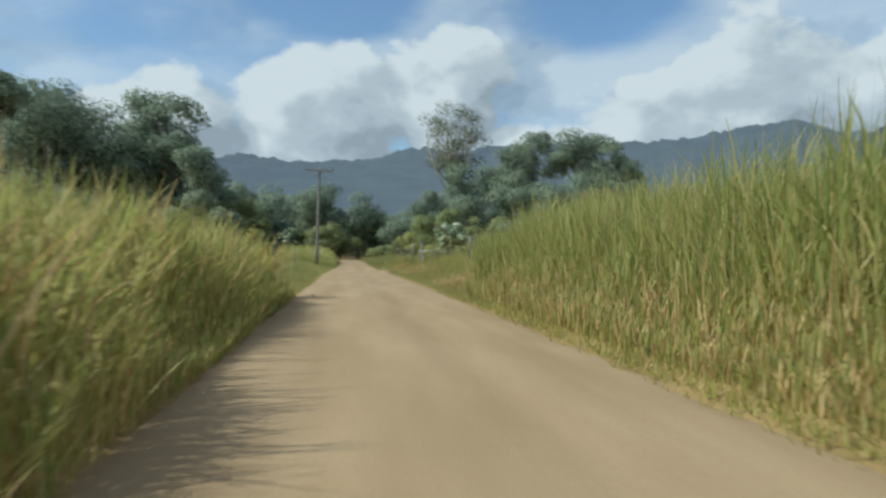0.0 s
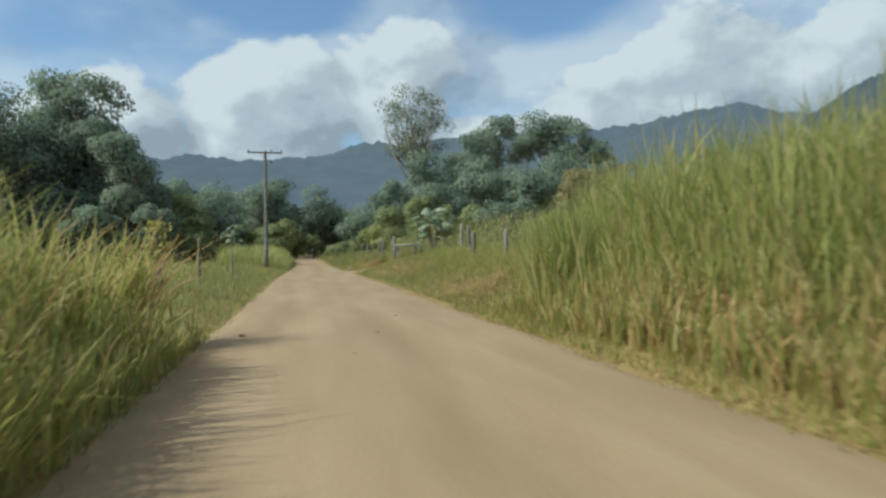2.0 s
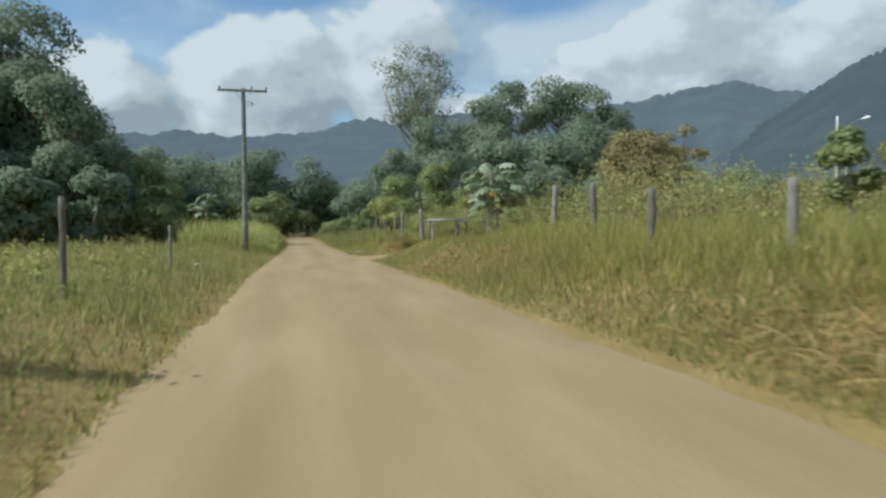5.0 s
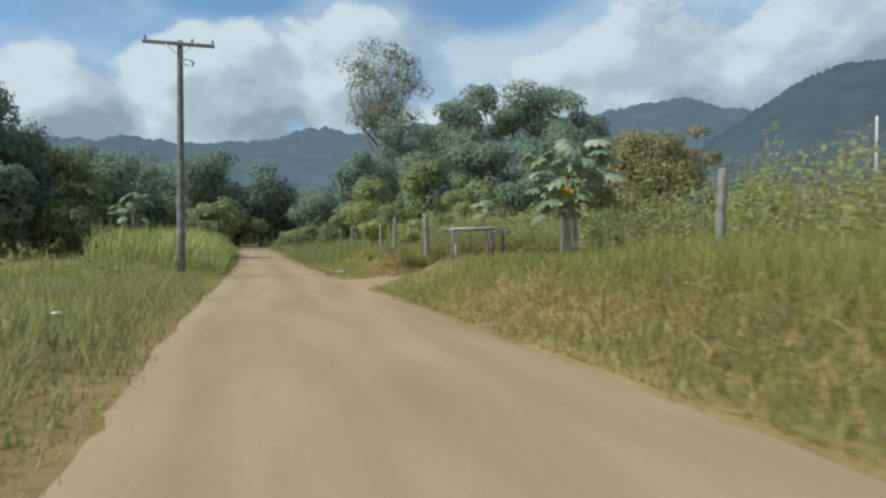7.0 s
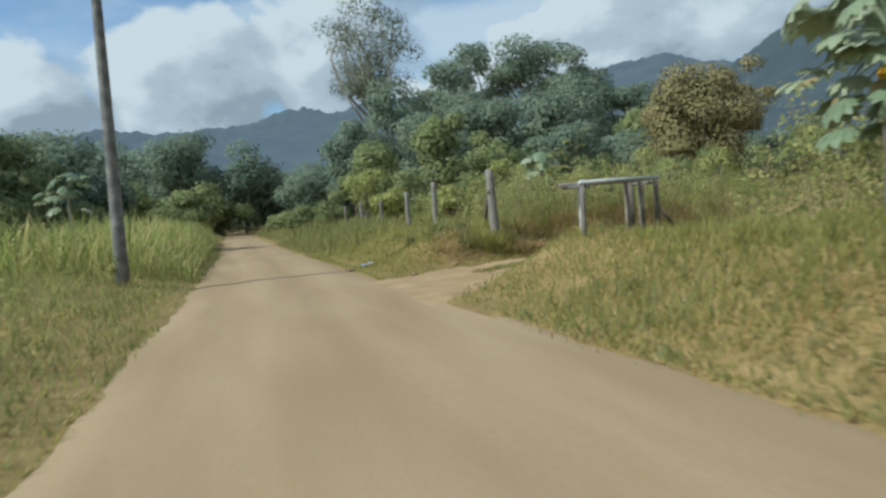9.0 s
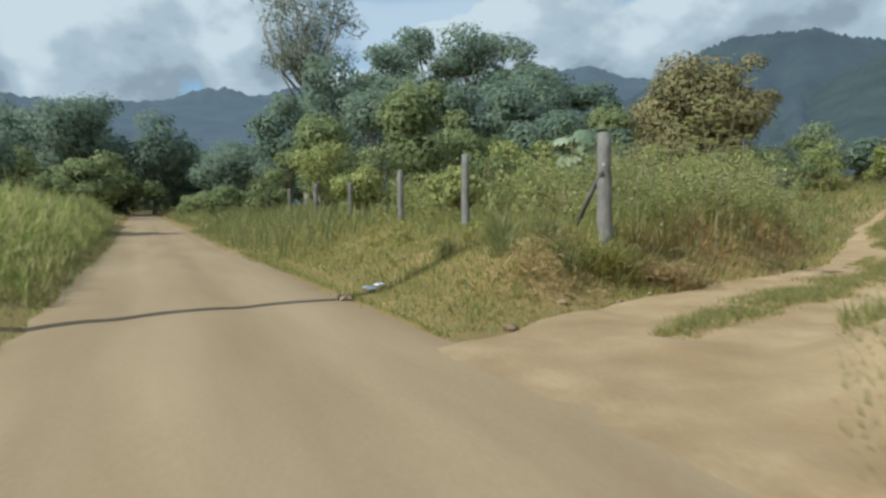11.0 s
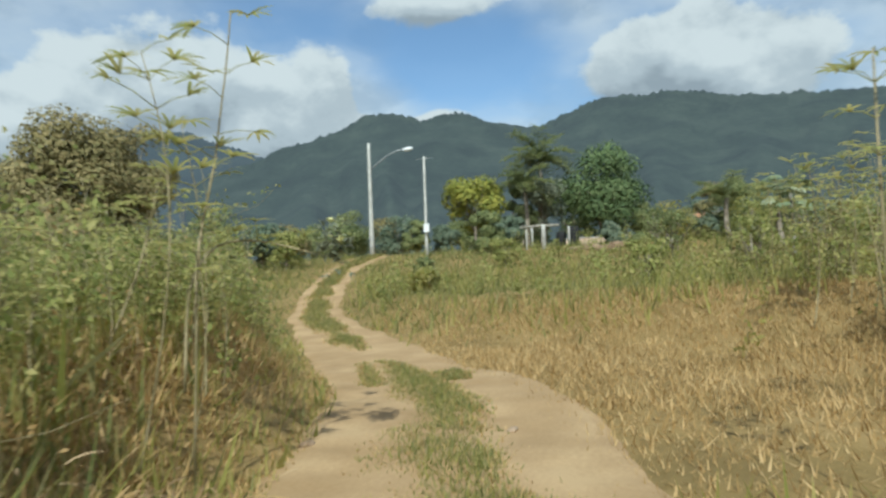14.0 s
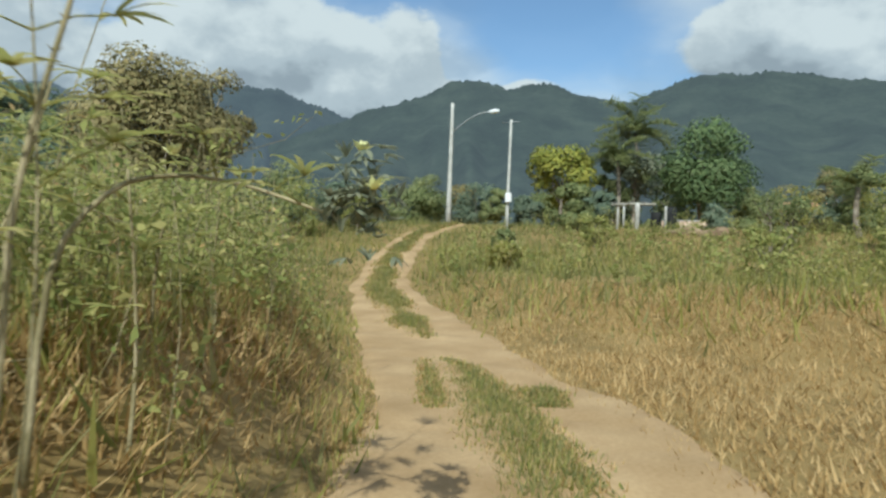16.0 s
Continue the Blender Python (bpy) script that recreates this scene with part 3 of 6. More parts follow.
def tree(x, y, top, spread, label, leaf_mat=None, n=2600, leaf=0.8, crown_from=0.35, lobes=18, sparse=0.0, trunk_r=None, squash=1.0, seed=1, name="tree", bark=None, lobe_size=0.43, vase=False):
    """A tree whose crown is many small leaf sprays on separate boughs; top is the height of its tip over the sea of fields."""
    rng = np.random.default_rng(seed)
    z0 = float(height(np.array([x]), np.array([y]))[0]) - 0.1
    h = top - z0
    ob = thing(name, x, y, z0, label, "palm" if name == "palm" else "tree")
    trunk_r = trunk_r or 0.018 * h + 0.04
    zc = h * (crown_from + (1 - crown_from) * 0.5)
    rz = h * (1 - crown_from) * 0.5
    lean = rng.normal(0, 0.02, 2) * h
    boughs = []
    for k in range(lobes):
        for _ in range(30):
            p = rng.uniform(-1, 1, 3)
            if p @ p < 1:
                break
        q = 0.72 if not vase else 0.22 + 0.66 * (p[2] + 1) / 2
        p = p * np.array([q, q, 0.80]) * np.array([spread, spread, rz])
        boughs.append((p + np.array([lean[0], lean[1], zc]), spread * lobe_size * rng.uniform(0.65, 1.15)))
    tip = max(c[2] + r * 0.68 * squash for c, r in boughs)
    boughs = [(np.array([c[0], c[1], c[2] * h / tip]), r) for c, r in boughs]
    fork = np.array([lean[0] * 0.6, lean[1] * 0.6, h * crown_from * 0.9 + 0.05 * h])
    wood = [tube(np.vstack([branch_line(rng, (0, 0, -0.2), fork, 0.03), [lean[0], lean[1], zc + rz * 0.3]]), [trunk_r * f for f in (1.35, 1.0, 0.92, 0.86, 0.8, 0.7, 0.2)], 8)]
    for c, r in boughs[: max(6, lobes * 2 // 3)]:
        start = fork + (np.array([lean[0], lean[1], zc]) - fork) * rng.uniform(0, 0.7)
        wood.append(tube(branch_line(rng, start, c, 0.10, 4), np.linspace(trunk_r * 0.42, trunk_r * 0.1, 4), 4))
    V, Q = join(*wood)
    quads("trunk", V, Q, bark or M_BARK, ob, smooth=True)
    far = leaf * 0.68 > 0.22
    n, leaf = (int(n * 3.4), leaf * 0.54) if far else (int(n * 1.85), leaf * 0.68)
    share = np.array([r * r for _, r in boughs])
    share = share / share.sum()
    C, Nn, Out = [], [], []
    for (c, r), s in zip(boughs, share):
        m = max(8, int(n * s))
        d = rng.normal(size=(m, 3))
        d[:, 2] = d[:, 2] * 0.9 + 0.25
        d /= np.linalg.norm(d, axis=1)[:, None]
        rad = r * np.where(rng.random(m) < 0.8, rng.uniform(0.74, 1.10, m), rng.uniform(0.2, 0.8, m))
        C.append(c + d * rad[:, None] * np.array([1, 1, 0.72 * squash]) + rng.normal(0, 0.05 * r, (m, 3)))
        Nn.append(d + rng.normal(0, 0.42, (m, 3)) + np.array([0, 0, 0.35]))
        Out.append(d + np.array([0, 0, 0.3]))
    C, Nn, Out = np.concatenate(C), np.concatenate(Nn), np.concatenate(Out)
    hub = C - np.array([lean[0], lean[1], zc])
    Out = Out * 0.7 + 0.8 * hub / np.array([spread, spread, rz])
    Out /= np.linalg.norm(Out, axis=1)[:, None] + 1e-9
    if sparse:
        keep = rng.random(len(C)) > sparse * (0.5 + 0.5 * lattice(C[:, 0] * 0.9 + seed, C[:, 2] * 0.9 + C[:, 1]))
        C, Nn, Out = C[keep], Nn[keep], Out[keep]
    V, Q = leaf_tips(rng, C, Nn, leaf * rng.uniform(0.55, 1.3, len(C))) if far else leaves(rng, C, Nn, leaf * rng.uniform(0.55, 1.3, len(C)), 0.62)
    quads("crown", V, Q, leaf_mat or M_LEAF, ob, turned=np.repeat(Out, Q.shape[1], 0), amount=0.72)
    return ob


DARK_TREE = "tall dark green tree with a dense rounded crown"
SCRUB_TREE = "medium green leafy tree at the edge of the scrub"


def build_trees():
    # beyond the road's end, and the wood on the right of it
    tree(23.8, 172, 36.0, 12.0, "very tall pale tree with a sparse open crown", M_LEAF_GREY, 3400, 0.75, 0.36, 60, 0.5, 0.6, seed=21, lobe_size=0.19, vase=True, bark=M_BARK_PALE)
    tree(49.9, 194.4, 35.6, 10.0, DARK_TREE, n=2600, leaf=1.1, crown_from=0.3, lobes=22, seed=22, lobe_size=0.3)
    tree(58.5, 186.8, 35.0, 9.5, "tall dark tree with an umbrella-shaped crown", n=2400, leaf=1.1, crown_from=0.55, lobes=18, seed=23, squash=0.8)
    tree(65.5, 181, 31.0, 7.0, DARK_TREE, n=1800, leaf=1.1, crown_from=0.5, lobes=14, seed=24)
    tree(38, 181.5, 28.0, 8.0, DARK_TREE, n=2000, leaf=1.1, crown_from=0.2, lobes=18, seed=25)
    tree(25.5, 161, 21.0, 7.0, DARK_TREE, n=2000, leaf=1.0, crown_from=0.05, lobes=18, seed=26)
    tree(35, 158, 19.5, 7.5, DARK_TREE, n=2000, leaf=1.0, crown_from=0.05, lobes=18, seed=27)
    tree(44.5, 141, 18.6, 6.8, DARK_TREE, M_LEAF, 2200, 0.9, 0.15, 20, seed=28)
    tree(52.5, 144, 17.6, 5.0, DARK_TREE, n=1500, leaf=0.9, crown_from=0.3, lobes=12, seed=29)
    tree(36, 136, 15.5, 6.0, DARK_TREE, n=1800, leaf=0.9, crown_from=0.1, lobes=16, seed=30)
    tree(28, 134, 14.0, 5.5, SCRUB_TREE, M_LEAF, 1700, 0.9, 0.05, 16, seed=31)
    tree(47, 132, 12.0, 5.5, SCRUB_TREE, M_LEAF_MID, 1600, 0.8, 0.1, 16, seed=32)
    tree(20, 130, 11.5, 5.0, SCRUB_TREE, M_LEAF, 1600, 0.8, 0.05, 14, seed=33)
    tree(56, 160, 16.0, 6.5, DARK_TREE, n=1500, leaf=1.0, crown_from=0.05, lobes=14, seed=34)
    tree(64, 150, 12.5, 6.0, SCRUB_TREE, M_LEAF, 1400, 0.9, 0.05, 14, seed=35)
    tree(16, 150, 14.0, 5.0, SCRUB_TREE, M_LEAF, 1500, 0.9, 0.05, 14, seed=36)
    tree(12.6, 102.5, 7.3, 2.0, "slim leafy tree with drooping bright green branches", M_LEAF_MID, 1800, 0.42, 0.05, 16, seed=37, squash=1.3)
    tree(16.5, 106, 6.6, 2.6, SCRUB_TREE, M_LEAF_MID, 1600, 0.45, 0.05, 14, seed=38)
    tree(22, 106.3, 7.0, 3.0, SCRUB_TREE, M_LEAF, 1700, 0.5, 0.1, 14, seed=39)
    tree(27, 112, 7.8, 3.2, SCRUB_TREE, M_LEAF, 1500, 0.55, 0.1, 14, seed=40)
    tree(11, 112, 6.8, 3.2, SCRUB_TREE, M_LEAF_MID, 1500, 0.55, 0.05, 14, seed=41)
    # at the road's end
    tree(-6.0, 188, 18.6, 8.5, DARK_TREE, n=2200, leaf=1.1, crown_from=0.02, lobes=20, seed=42)
    tree(3.0, 192, 17.0, 7.5, DARK_TREE, n=1900, leaf=1.1, crown_from=0.0, lobes=18, seed=43)
    tree(-4, 150, 7.0, 4.0, SCRUB_TREE, M_LEAF_MID, 1300, 0.8, 0.0, 12, seed=44)
    tree(12, 228, 14.0, 8.0, DARK_TREE, n=1700, leaf=1.3, crown_from=0.0, lobes=18, seed=45)
    tree(22, 222, 15.0, 8.5, DARK_TREE, M_LEAF, 1700, 1.3, 0.0, 18, seed=46)
    tree(5, 215, 9.0, 7.0, DARK_TREE, n=1500, leaf=1.3, crown_from=0.0, lobes=16, seed=47)
    for i, (x, y, t, r) in enumerate([(-7.5, 169, 15.6, 6.2), (-13, 176, 14.5, 6.5), (12.5, 213, 12.6, 7.0), (17, 202, 13.4, 7.5), (19, 181, 10.6, 6.0), (2.0, 246, 13.0, 8.0), (-6.5, 224, 12.0, 6.0), (9.5, 236, 11.0, 6.5)]):
        tree(x, y, t, r, "broad rounded dark tree closing the end of the road", M_LEAF, 2000, 0.95, 0.0, 26, seed=540 + i)
    for i, (x, y, t, r) in enumerate([(-11.5, 121, 9.4, 4.0), (-14, 115.4, 8.7, 3.6), (-8, 112, 5.7, 2.4), (-10, 104, 5.2, 2.2)]):
        tree(x, y, t, r, "leafy roadside tree behind the grass", (M_LEAF, M_LEAF_MID)[i % 2], 1600, 0.6, 0.0, 20, seed=560 + i)
    for i, (x, y, t, r) in enumerate([(-16, 190, 17.6, 8.5), (8, 196, 10, 5.5), (-1, 182, 7, 5), (-9, 176, 8, 5), (14, 215, 11, 7), (1, 240, 13, 7), (7, 238, 12, 7), (4, 232, 6, 5), (26, 214, 13, 7), (-30, 190, 14, 8), (-26, 172, 11, 7), (-12, 172, 9, 6), (30, 205, 14, 8), (40, 165, 11, 7), (32, 148, 9, 5), (14, 176, 10, 6), (9, 198, 8, 5), (-3, 204, 9, 6), (17, 205, 10, 7), (50, 165, 12, 7), (72, 165, 15, 8), (84, 158, 13, 8), (76, 140, 10, 6), (24, 122, 7.5, 4), (40, 124, 8.5, 4.5), (56, 126, 8, 4.5)]):
        tree(x, y, t, r, "dense dark green tree of the distant wood", (M_LEAF, M_LEAF, M_LEAF_MID)[i % 3], 1500, 1.0, 0.0, 16, seed=300 + i)
    for i, (x, y, t, r) in enumerate([(-21, 99, 7.5, 3.4), (-26, 93, 7, 3.2), (-17, 93.5, 5.5, 2.6), (-13, 95, 5.8, 2.4), (-23, 112, 10, 4.5), (-31, 102, 11, 4.5), (-36, 92, 11, 4.5), (-41, 104, 13, 5.5), (-16, 110, 9, 4.0), (-50, 110, 12, 6), (-34, 82, 8, 3.6), (-45, 88, 10, 5), (-18, 122, 8, 4), (-28, 128, 11, 5), (-38, 134, 13, 6), (-12.5, 138, 8, 4)]):
        tree(x, y, t, r, "dense dark undergrowth tree beside the big trees", M_LEAF, 1500, 0.75, 0.0, 16, seed=330 + i)
    # left of the road
    for i, (x, y, t, r) in enumerate([(-25.5, 110.2, 20.5, 5.0), (-27.6, 105.1, 18.4, 5.0), (-21.4, 112.5, 18.2, 3.6), (-22.7, 108.0, 14.8, 4.6), (-19.7, 114.0, 13.4, 3.2), (-24.9, 101.9, 13.9, 4.6), (-32.9, 107.2, 19.4, 5.5), (-19.9, 105.7, 10.7, 3.6)]):
        tree(x, y, t, r, "big dark tree of the dense grove beside the field", M_LEAF, 2000, 0.6, 0.0, 30, seed=580 + i)
    tree(-19.5, 158.7, 14.8, 5.5, DARK_TREE, n=1900, leaf=0.95, crown_from=0.05, lobes=18, seed=48)
    tree(-26.0, 107, 20.6, 7.5, "big dark tree with a broad heavy crown", n=3200, leaf=0.75, crown_from=0.12, lobes=26, seed=49, lobe_size=0.32)
    tree(-20.5, 106, 19.6, 5.5, "big dark tree with a broad heavy crown", n=2400, leaf=0.7, crown_from=0.1, lobes=20, seed=50)
    tree(-15.6, 99.5, 13.0, 4.2, DARK_TREE, n=2400, leaf=0.65, crown_from=0.02, lobes=20, seed=51)
    tree(-31, 98, 18.5, 6.5, DARK_TREE, n=2400, leaf=0.7, crown_from=0.05, lobes=20, seed=52)
    tree(-25, 141.5, 15.0, 6.5, DARK_TREE, n=1700, leaf=0.95, crown_from=0.05, lobes=16, seed=53)
    tree(-20, 131, 11.2, 5.0, SCRUB_TREE, M_LEAF, 1600, 0.9, 0.05, 16, seed=54)
    tree(-14, 128, 8.2, 4.2, SCRUB_TREE, M_LEAF, 1500, 0.8, 0.0, 14, seed=55)
    tree(-30.5, 85.5, 16.6, 3.0, "tall tree with a small dark crown", n=1500, leaf=0.6, crown_from=0.62, lobes=12, seed=56)
    tree(-34, 104, 20.8, 6.5, "big dark tree with a broad heavy crown", n=2600, leaf=0.75, crown_from=0.1, lobes=22, seed=65)
    tree(-43.5, 123, 18.8, 7.0, DARK_TREE, M_LEAF_GREY, 1800, 0.9, 0.3, 16, 0.4, seed=57)
    tree(-33, 116, 16.5, 6.5, DARK_TREE, n=1800, leaf=0.85, crown_from=0.1, lobes=18, seed=58)
    tree(-11, 150, 8.5, 4.0, SCRUB_TREE, M_LEAF_MID, 1300, 0.8, 0.0, 12, seed=59)
    # on and behind the knoll
    tree(33.5, 106, 10.9, 4.9, "leafy tree with rust-brown autumn-like foliage", M_LEAF_RUST, 9500, 0.40, 0.06, 40, 0.0, seed=60, lobe_size=0.34)
    tree(38.8, 107.5, 11.8, 3.0, "thin twiggy tree with sparse brown foliage", M_LEAF_RUST, 1500, 0.42, 0.35, 18, 0.4, seed=61, lobe_size=0.3)
    tree(46.9, 88.2, 8.2, 2.25, "small round tree with bright yellow-green foliage", M_LEAF_YELLOW, 2000, 0.36, 0.22, 14, seed=62)
    tree(58.0, 80.6, 11.9, 4.2, "dark green mango-like tree beside the shelter", M_LEAF_DEEP, 4600, 0.42, 0.1, 26, seed=63)
    tree(52, 84.6, 8.4, 2.2, SCRUB_TREE, M_LEAF_GREY, 1200, 0.42, 0.25, 12, 0.4, seed=64)
    for i, (x, y, t, r) in enumerate([(53, 100.5, 6.6, 2.6), (57, 97, 7.2, 2.4), (49.5, 103.5, 6.2, 2.4), (44.5, 105.4, 7.2, 2.8), (42, 100.5, 5.6, 2.0), (60.5, 92, 6.8, 2.6), (63, 87, 7.4, 2.8), (38.5, 103, 5.2, 2.2)]):
        tree(x, y, t, r, "low bushy tree on the crest of the knoll", (M_LEAF_MID, M_LEAF, M_LEAF_RUST)[i % 3] if i != 5 else M_LEAF_MID, 1100, 0.42, 0.0, 12, seed=70 + i)
    for i, (x, y, t, r) in enumerate([(51.8, 93.7, 6.2, 1.3), (53.3, 92.1, 5.9, 1.4), (64.8, 104.5, 8.9, 2.6), (64.0, 101.1, 8.0, 2.2), (59.9, 105.5, 7.3, 2.2), (55.9, 106.6, 6.6, 2.0), (51.6, 85.9, 8.0, 1.3), (49.4, 87.0, 5.4, 1.2), (64.0, 82.7, 9.0, 2.4), (66.1, 79.0, 10.4, 3.0), (60.0, 77.2, 7.2, 1.8), (61.6, 72.1, 8.6, 2.2), (57.4, 71.2, 8.5, 2.2), (67.8, 73.2, 8.0, 2.0), (53.3, 71.0, 7.4, 2.0), (47.2, 87.6, 4.4, 0.9), (46.9, 83.1, 3.9, 0.6), (49.1, 79.5, 4.0, 0.9), (50.1, 77.8, 4.2, 1.1), (45.8, 74.7, 4.0, 1.1), (47.5, 72.5, 4.4, 1.3)]):
        tree(x, y, t, r, "bushy olive-green tree on the crest of the knoll", (M_LEAF_MID, M_LEAF, M_LEAF_MID, M_LEAF_RUST)[i % 4], 1000, 0.38, 0.0, 14, seed=500 + i, lobe_size=0.34)
    tree(32.3, 113.7, 6.6, 3.4, SCRUB_TREE, M_LEAF, 1300, 0.55, 0.0, 12, seed=80)
    for i, (x, y, t, r) in enumerate([(62, 71, 6.3, 2.2), (58, 72.5, 5.9, 1.8), (55, 77, 5.4, 1.5), (44.5, 79.6, 4.6, 0.9), (43.6, 86.6, 5.6, 1.2), (47, 86, 5.6, 1.5), (56.5, 70.5, 6.0, 2.0), (64, 67.5, 6.8, 2.4), (60, 64, 6.2, 2.6), (52, 62, 5.8, 2.2), (70, 66, 7.5, 3.0), (48, 55, 6.0, 2.8), (75, 58, 8.0, 3.4)]):
        tree(x, y, t, r, SCRUB_TREE, (M_LEAF_MID, M_LEAF)[i % 2], 1100, 0.45, 0.0, 12, seed=90 + i)
    for i, (x, y, t, r) in enumerate([(19.5, 72.2, 3.0, 1.2), (17.0, 70.6, 2.9, 1.1), (22.5, 71.5, 3.2, 1.4), (25.5, 70.0, 3.6, 1.5), (15.2, 71.8, 2.5, 0.9), (29, 71.0, 3.8, 1.6), (33, 74.2, 3.6, 1.3), (21, 68.2, 3.2, 1.4), (37.5, 76.8, 4.4, 1.2), (31.5, 78.0, 2.9, 0.9), (28.3, 85.6, 2.1, 0.8), (33.8, 87.4, 2.7, 0.7), (37.5, 84.5, 3.6, 1.0), (40, 76.5, 5.2, 1.4), (44, 77.2, 5.4, 1.4), (37.5, 73.2, 4.8, 1.6), (47, 72, 6.2, 2.0), (42, 70.5, 5.6, 1.8), (33.5, 69.5, 4.4, 1.6)]):
        tree(x, y, t, r, "scraggly olive-green shrub in the dry field", (M_WEED, M_OLIVE, M_LEAF_MID)[i % 3], 620, 0.2, 0.05, 14, 0.3, seed=160 + i, name="shrub", lobe_size=0.3)
    for i, (x, y, t, r) in enumerate([(9.6, 52.6, 3.5, 0.75), (9.9, 55.6, 3.2, 0.6)]):
        tree(x, y, t, r, "slim field tree with a thin pale trunk behind the fence", M_LEAF_MID, 1500, 0.16, 0.25, 11, 0.5, seed=158 + i, bark=M_BARK_PALE, trunk_r=0.04)
    # shrubs along the fence
    for i, (x, y, t, r) in enumerate([(7.2, 100, 4.1, 1.5), (9.2, 97.5, 3.8, 1.6), (7.6, 95.4, 2.7, 1.1), (10.8, 92.4, 3.2, 1.3), (13, 94.5, 3.8, 1.5), (9.0, 105, 4.4, 2.0), (16, 97, 4.2, 1.6), (6.3, 106, 3.3, 1.4), (8.6, 89.8, 2.5, 0.9), (12.2, 88.6, 2.6, 0.9), (15.5, 91.6, 3.0, 1.1), (20.5, 99, 4.2, 1.7), (25, 100.5, 4.6, 1.9), (29.5, 101, 4.6, 1.8), (22.5, 94.8, 3.4, 1.2), (24, 96.2, 3.6, 1.4), (28, 97.2, 4.2, 1.6), (33, 98.5, 4.8, 1.8), (38, 99.8, 5.4, 1.9), (20.5, 92.6, 2.8, 1.0), (40.5, 98, 5.0, 1.3)]):
        tree(x, y, t, r, "leafy roadside shrub with mid-green leaves", (M_WEED, M_LEAF_MID)[i % 2], 1000, 0.24, 0.0, 12, seed=110 + i, name="shrub")
    for i, (x, y, t, r) in enumerate([(5.2, 116, 2.6, 1.6), (6.8, 124, 3.0, 2.0), (5.0, 133, 2.6, 1.8), (-4.5, 118, 3.4, 1.8), (-7.5, 108, 3.6, 2.0), (-9.5, 99, 3.4, 1.8)]):
        tree(x, y, t, r, "low green shrub beside the road", M_LEAF_MID, 900, 0.35, 0.0, 12, seed=140 + i, name="shrub")


def palm(x, y, top, label, seed, fronds=13, length=3.2):
    rng = np.random.default_rng(seed)
    z0 = float(height(np.array([x]), np.array([y]))[0]) - 0.05
    ob = thing("palm", x, y, z0, label, "palm")
    h = top - z0 - length * 0.35
    V, Q = tube(branch_line(rng, (0, 0, -0.1), (0.2, 0.1, h), 0.03, 8), np.linspace(0.17, 0.10, 8), 8)
    quads("trunk", V, Q, M_BARK, ob, smooth=True)
    for k in range(fronds):
        az = k * 2.4 + rng.uniform(-0.3, 0.3)
        L = length * rng.uniform(0.8, 1.1)
        s = np.linspace(0, 1, 9)
        th = rng.uniform(0.1, 1.7) + s * 1.2
        out = np.cumsum(np.sin(th)) * L / 9
        up = np.cumsum(np.cos(th)) * L / 9
        rib = np.stack([0.2 + out * math.cos(az), 0.1 + out * math.sin(az), h + up], 1)
        sets = [tube(rib, np.linspace(0.03, 0.008, 9), 5)]
        i = np.repeat(np.arange(1, 9), 10)
        base = rib[i - 1] + (rib[i] - rib[i - 1]) * rng.random((80, 1))
        side = az + np.where(np.arange(80) % 2 == 0, 1, -1) * 1.15
        sets.append(blades(rng, base, rng.uniform(0.6, 1.0, 80) * L / 3.2, np.full(80, 0.09), side, rng.uniform(1.0, 1.6, 80), rng.uniform(0.3, 0.9, 80), 2))
        V, Q = join(*sets)
        quads("frond", V, Q, M_LEAF_MID, ob)
    return ob


def palmate_leaf(rng, size, lobes=8):
    """A hand-shaped leaf on the xy plane with deep, toothed lobes, its stalk at the origin; tips droop."""
    V, Q = [], []
    for k in range(lobes):
        a = (k / (lobes - 1) - 0.5) * 4.9
        L = size * (1.0 - 0.35 * abs(k / (lobes - 1) - 0.5) * 2) * rng.uniform(0.9, 1.1)
        s = np.array([0.0, 0.35, 0.7, 1.0])
        w = np.array([0.06, 0.25, 0.23, 0.03]) * size
        d, n = np.array([math.cos(a), math.sin(a)]), np.array([-math.sin(a), math.cos(a)])
        for si, wi in zip(s, w):
            for g in (-1, 1):
                p = d * L * si + n * wi * g
                V.append((p[0], p[1], 0.03 * size * si - 0.4 * size * si ** 2.2 + 0.02 * size * (k % 2) - 0.02 * abs(g) * wi))
        b = k * 8
        Q += [(b, b + 1, b + 3, b + 2), (b + 2, b + 3, b + 5, b + 4), (b + 4, b + 5, b + 7, b + 6)]
    return np.array(V), np.array(Q)


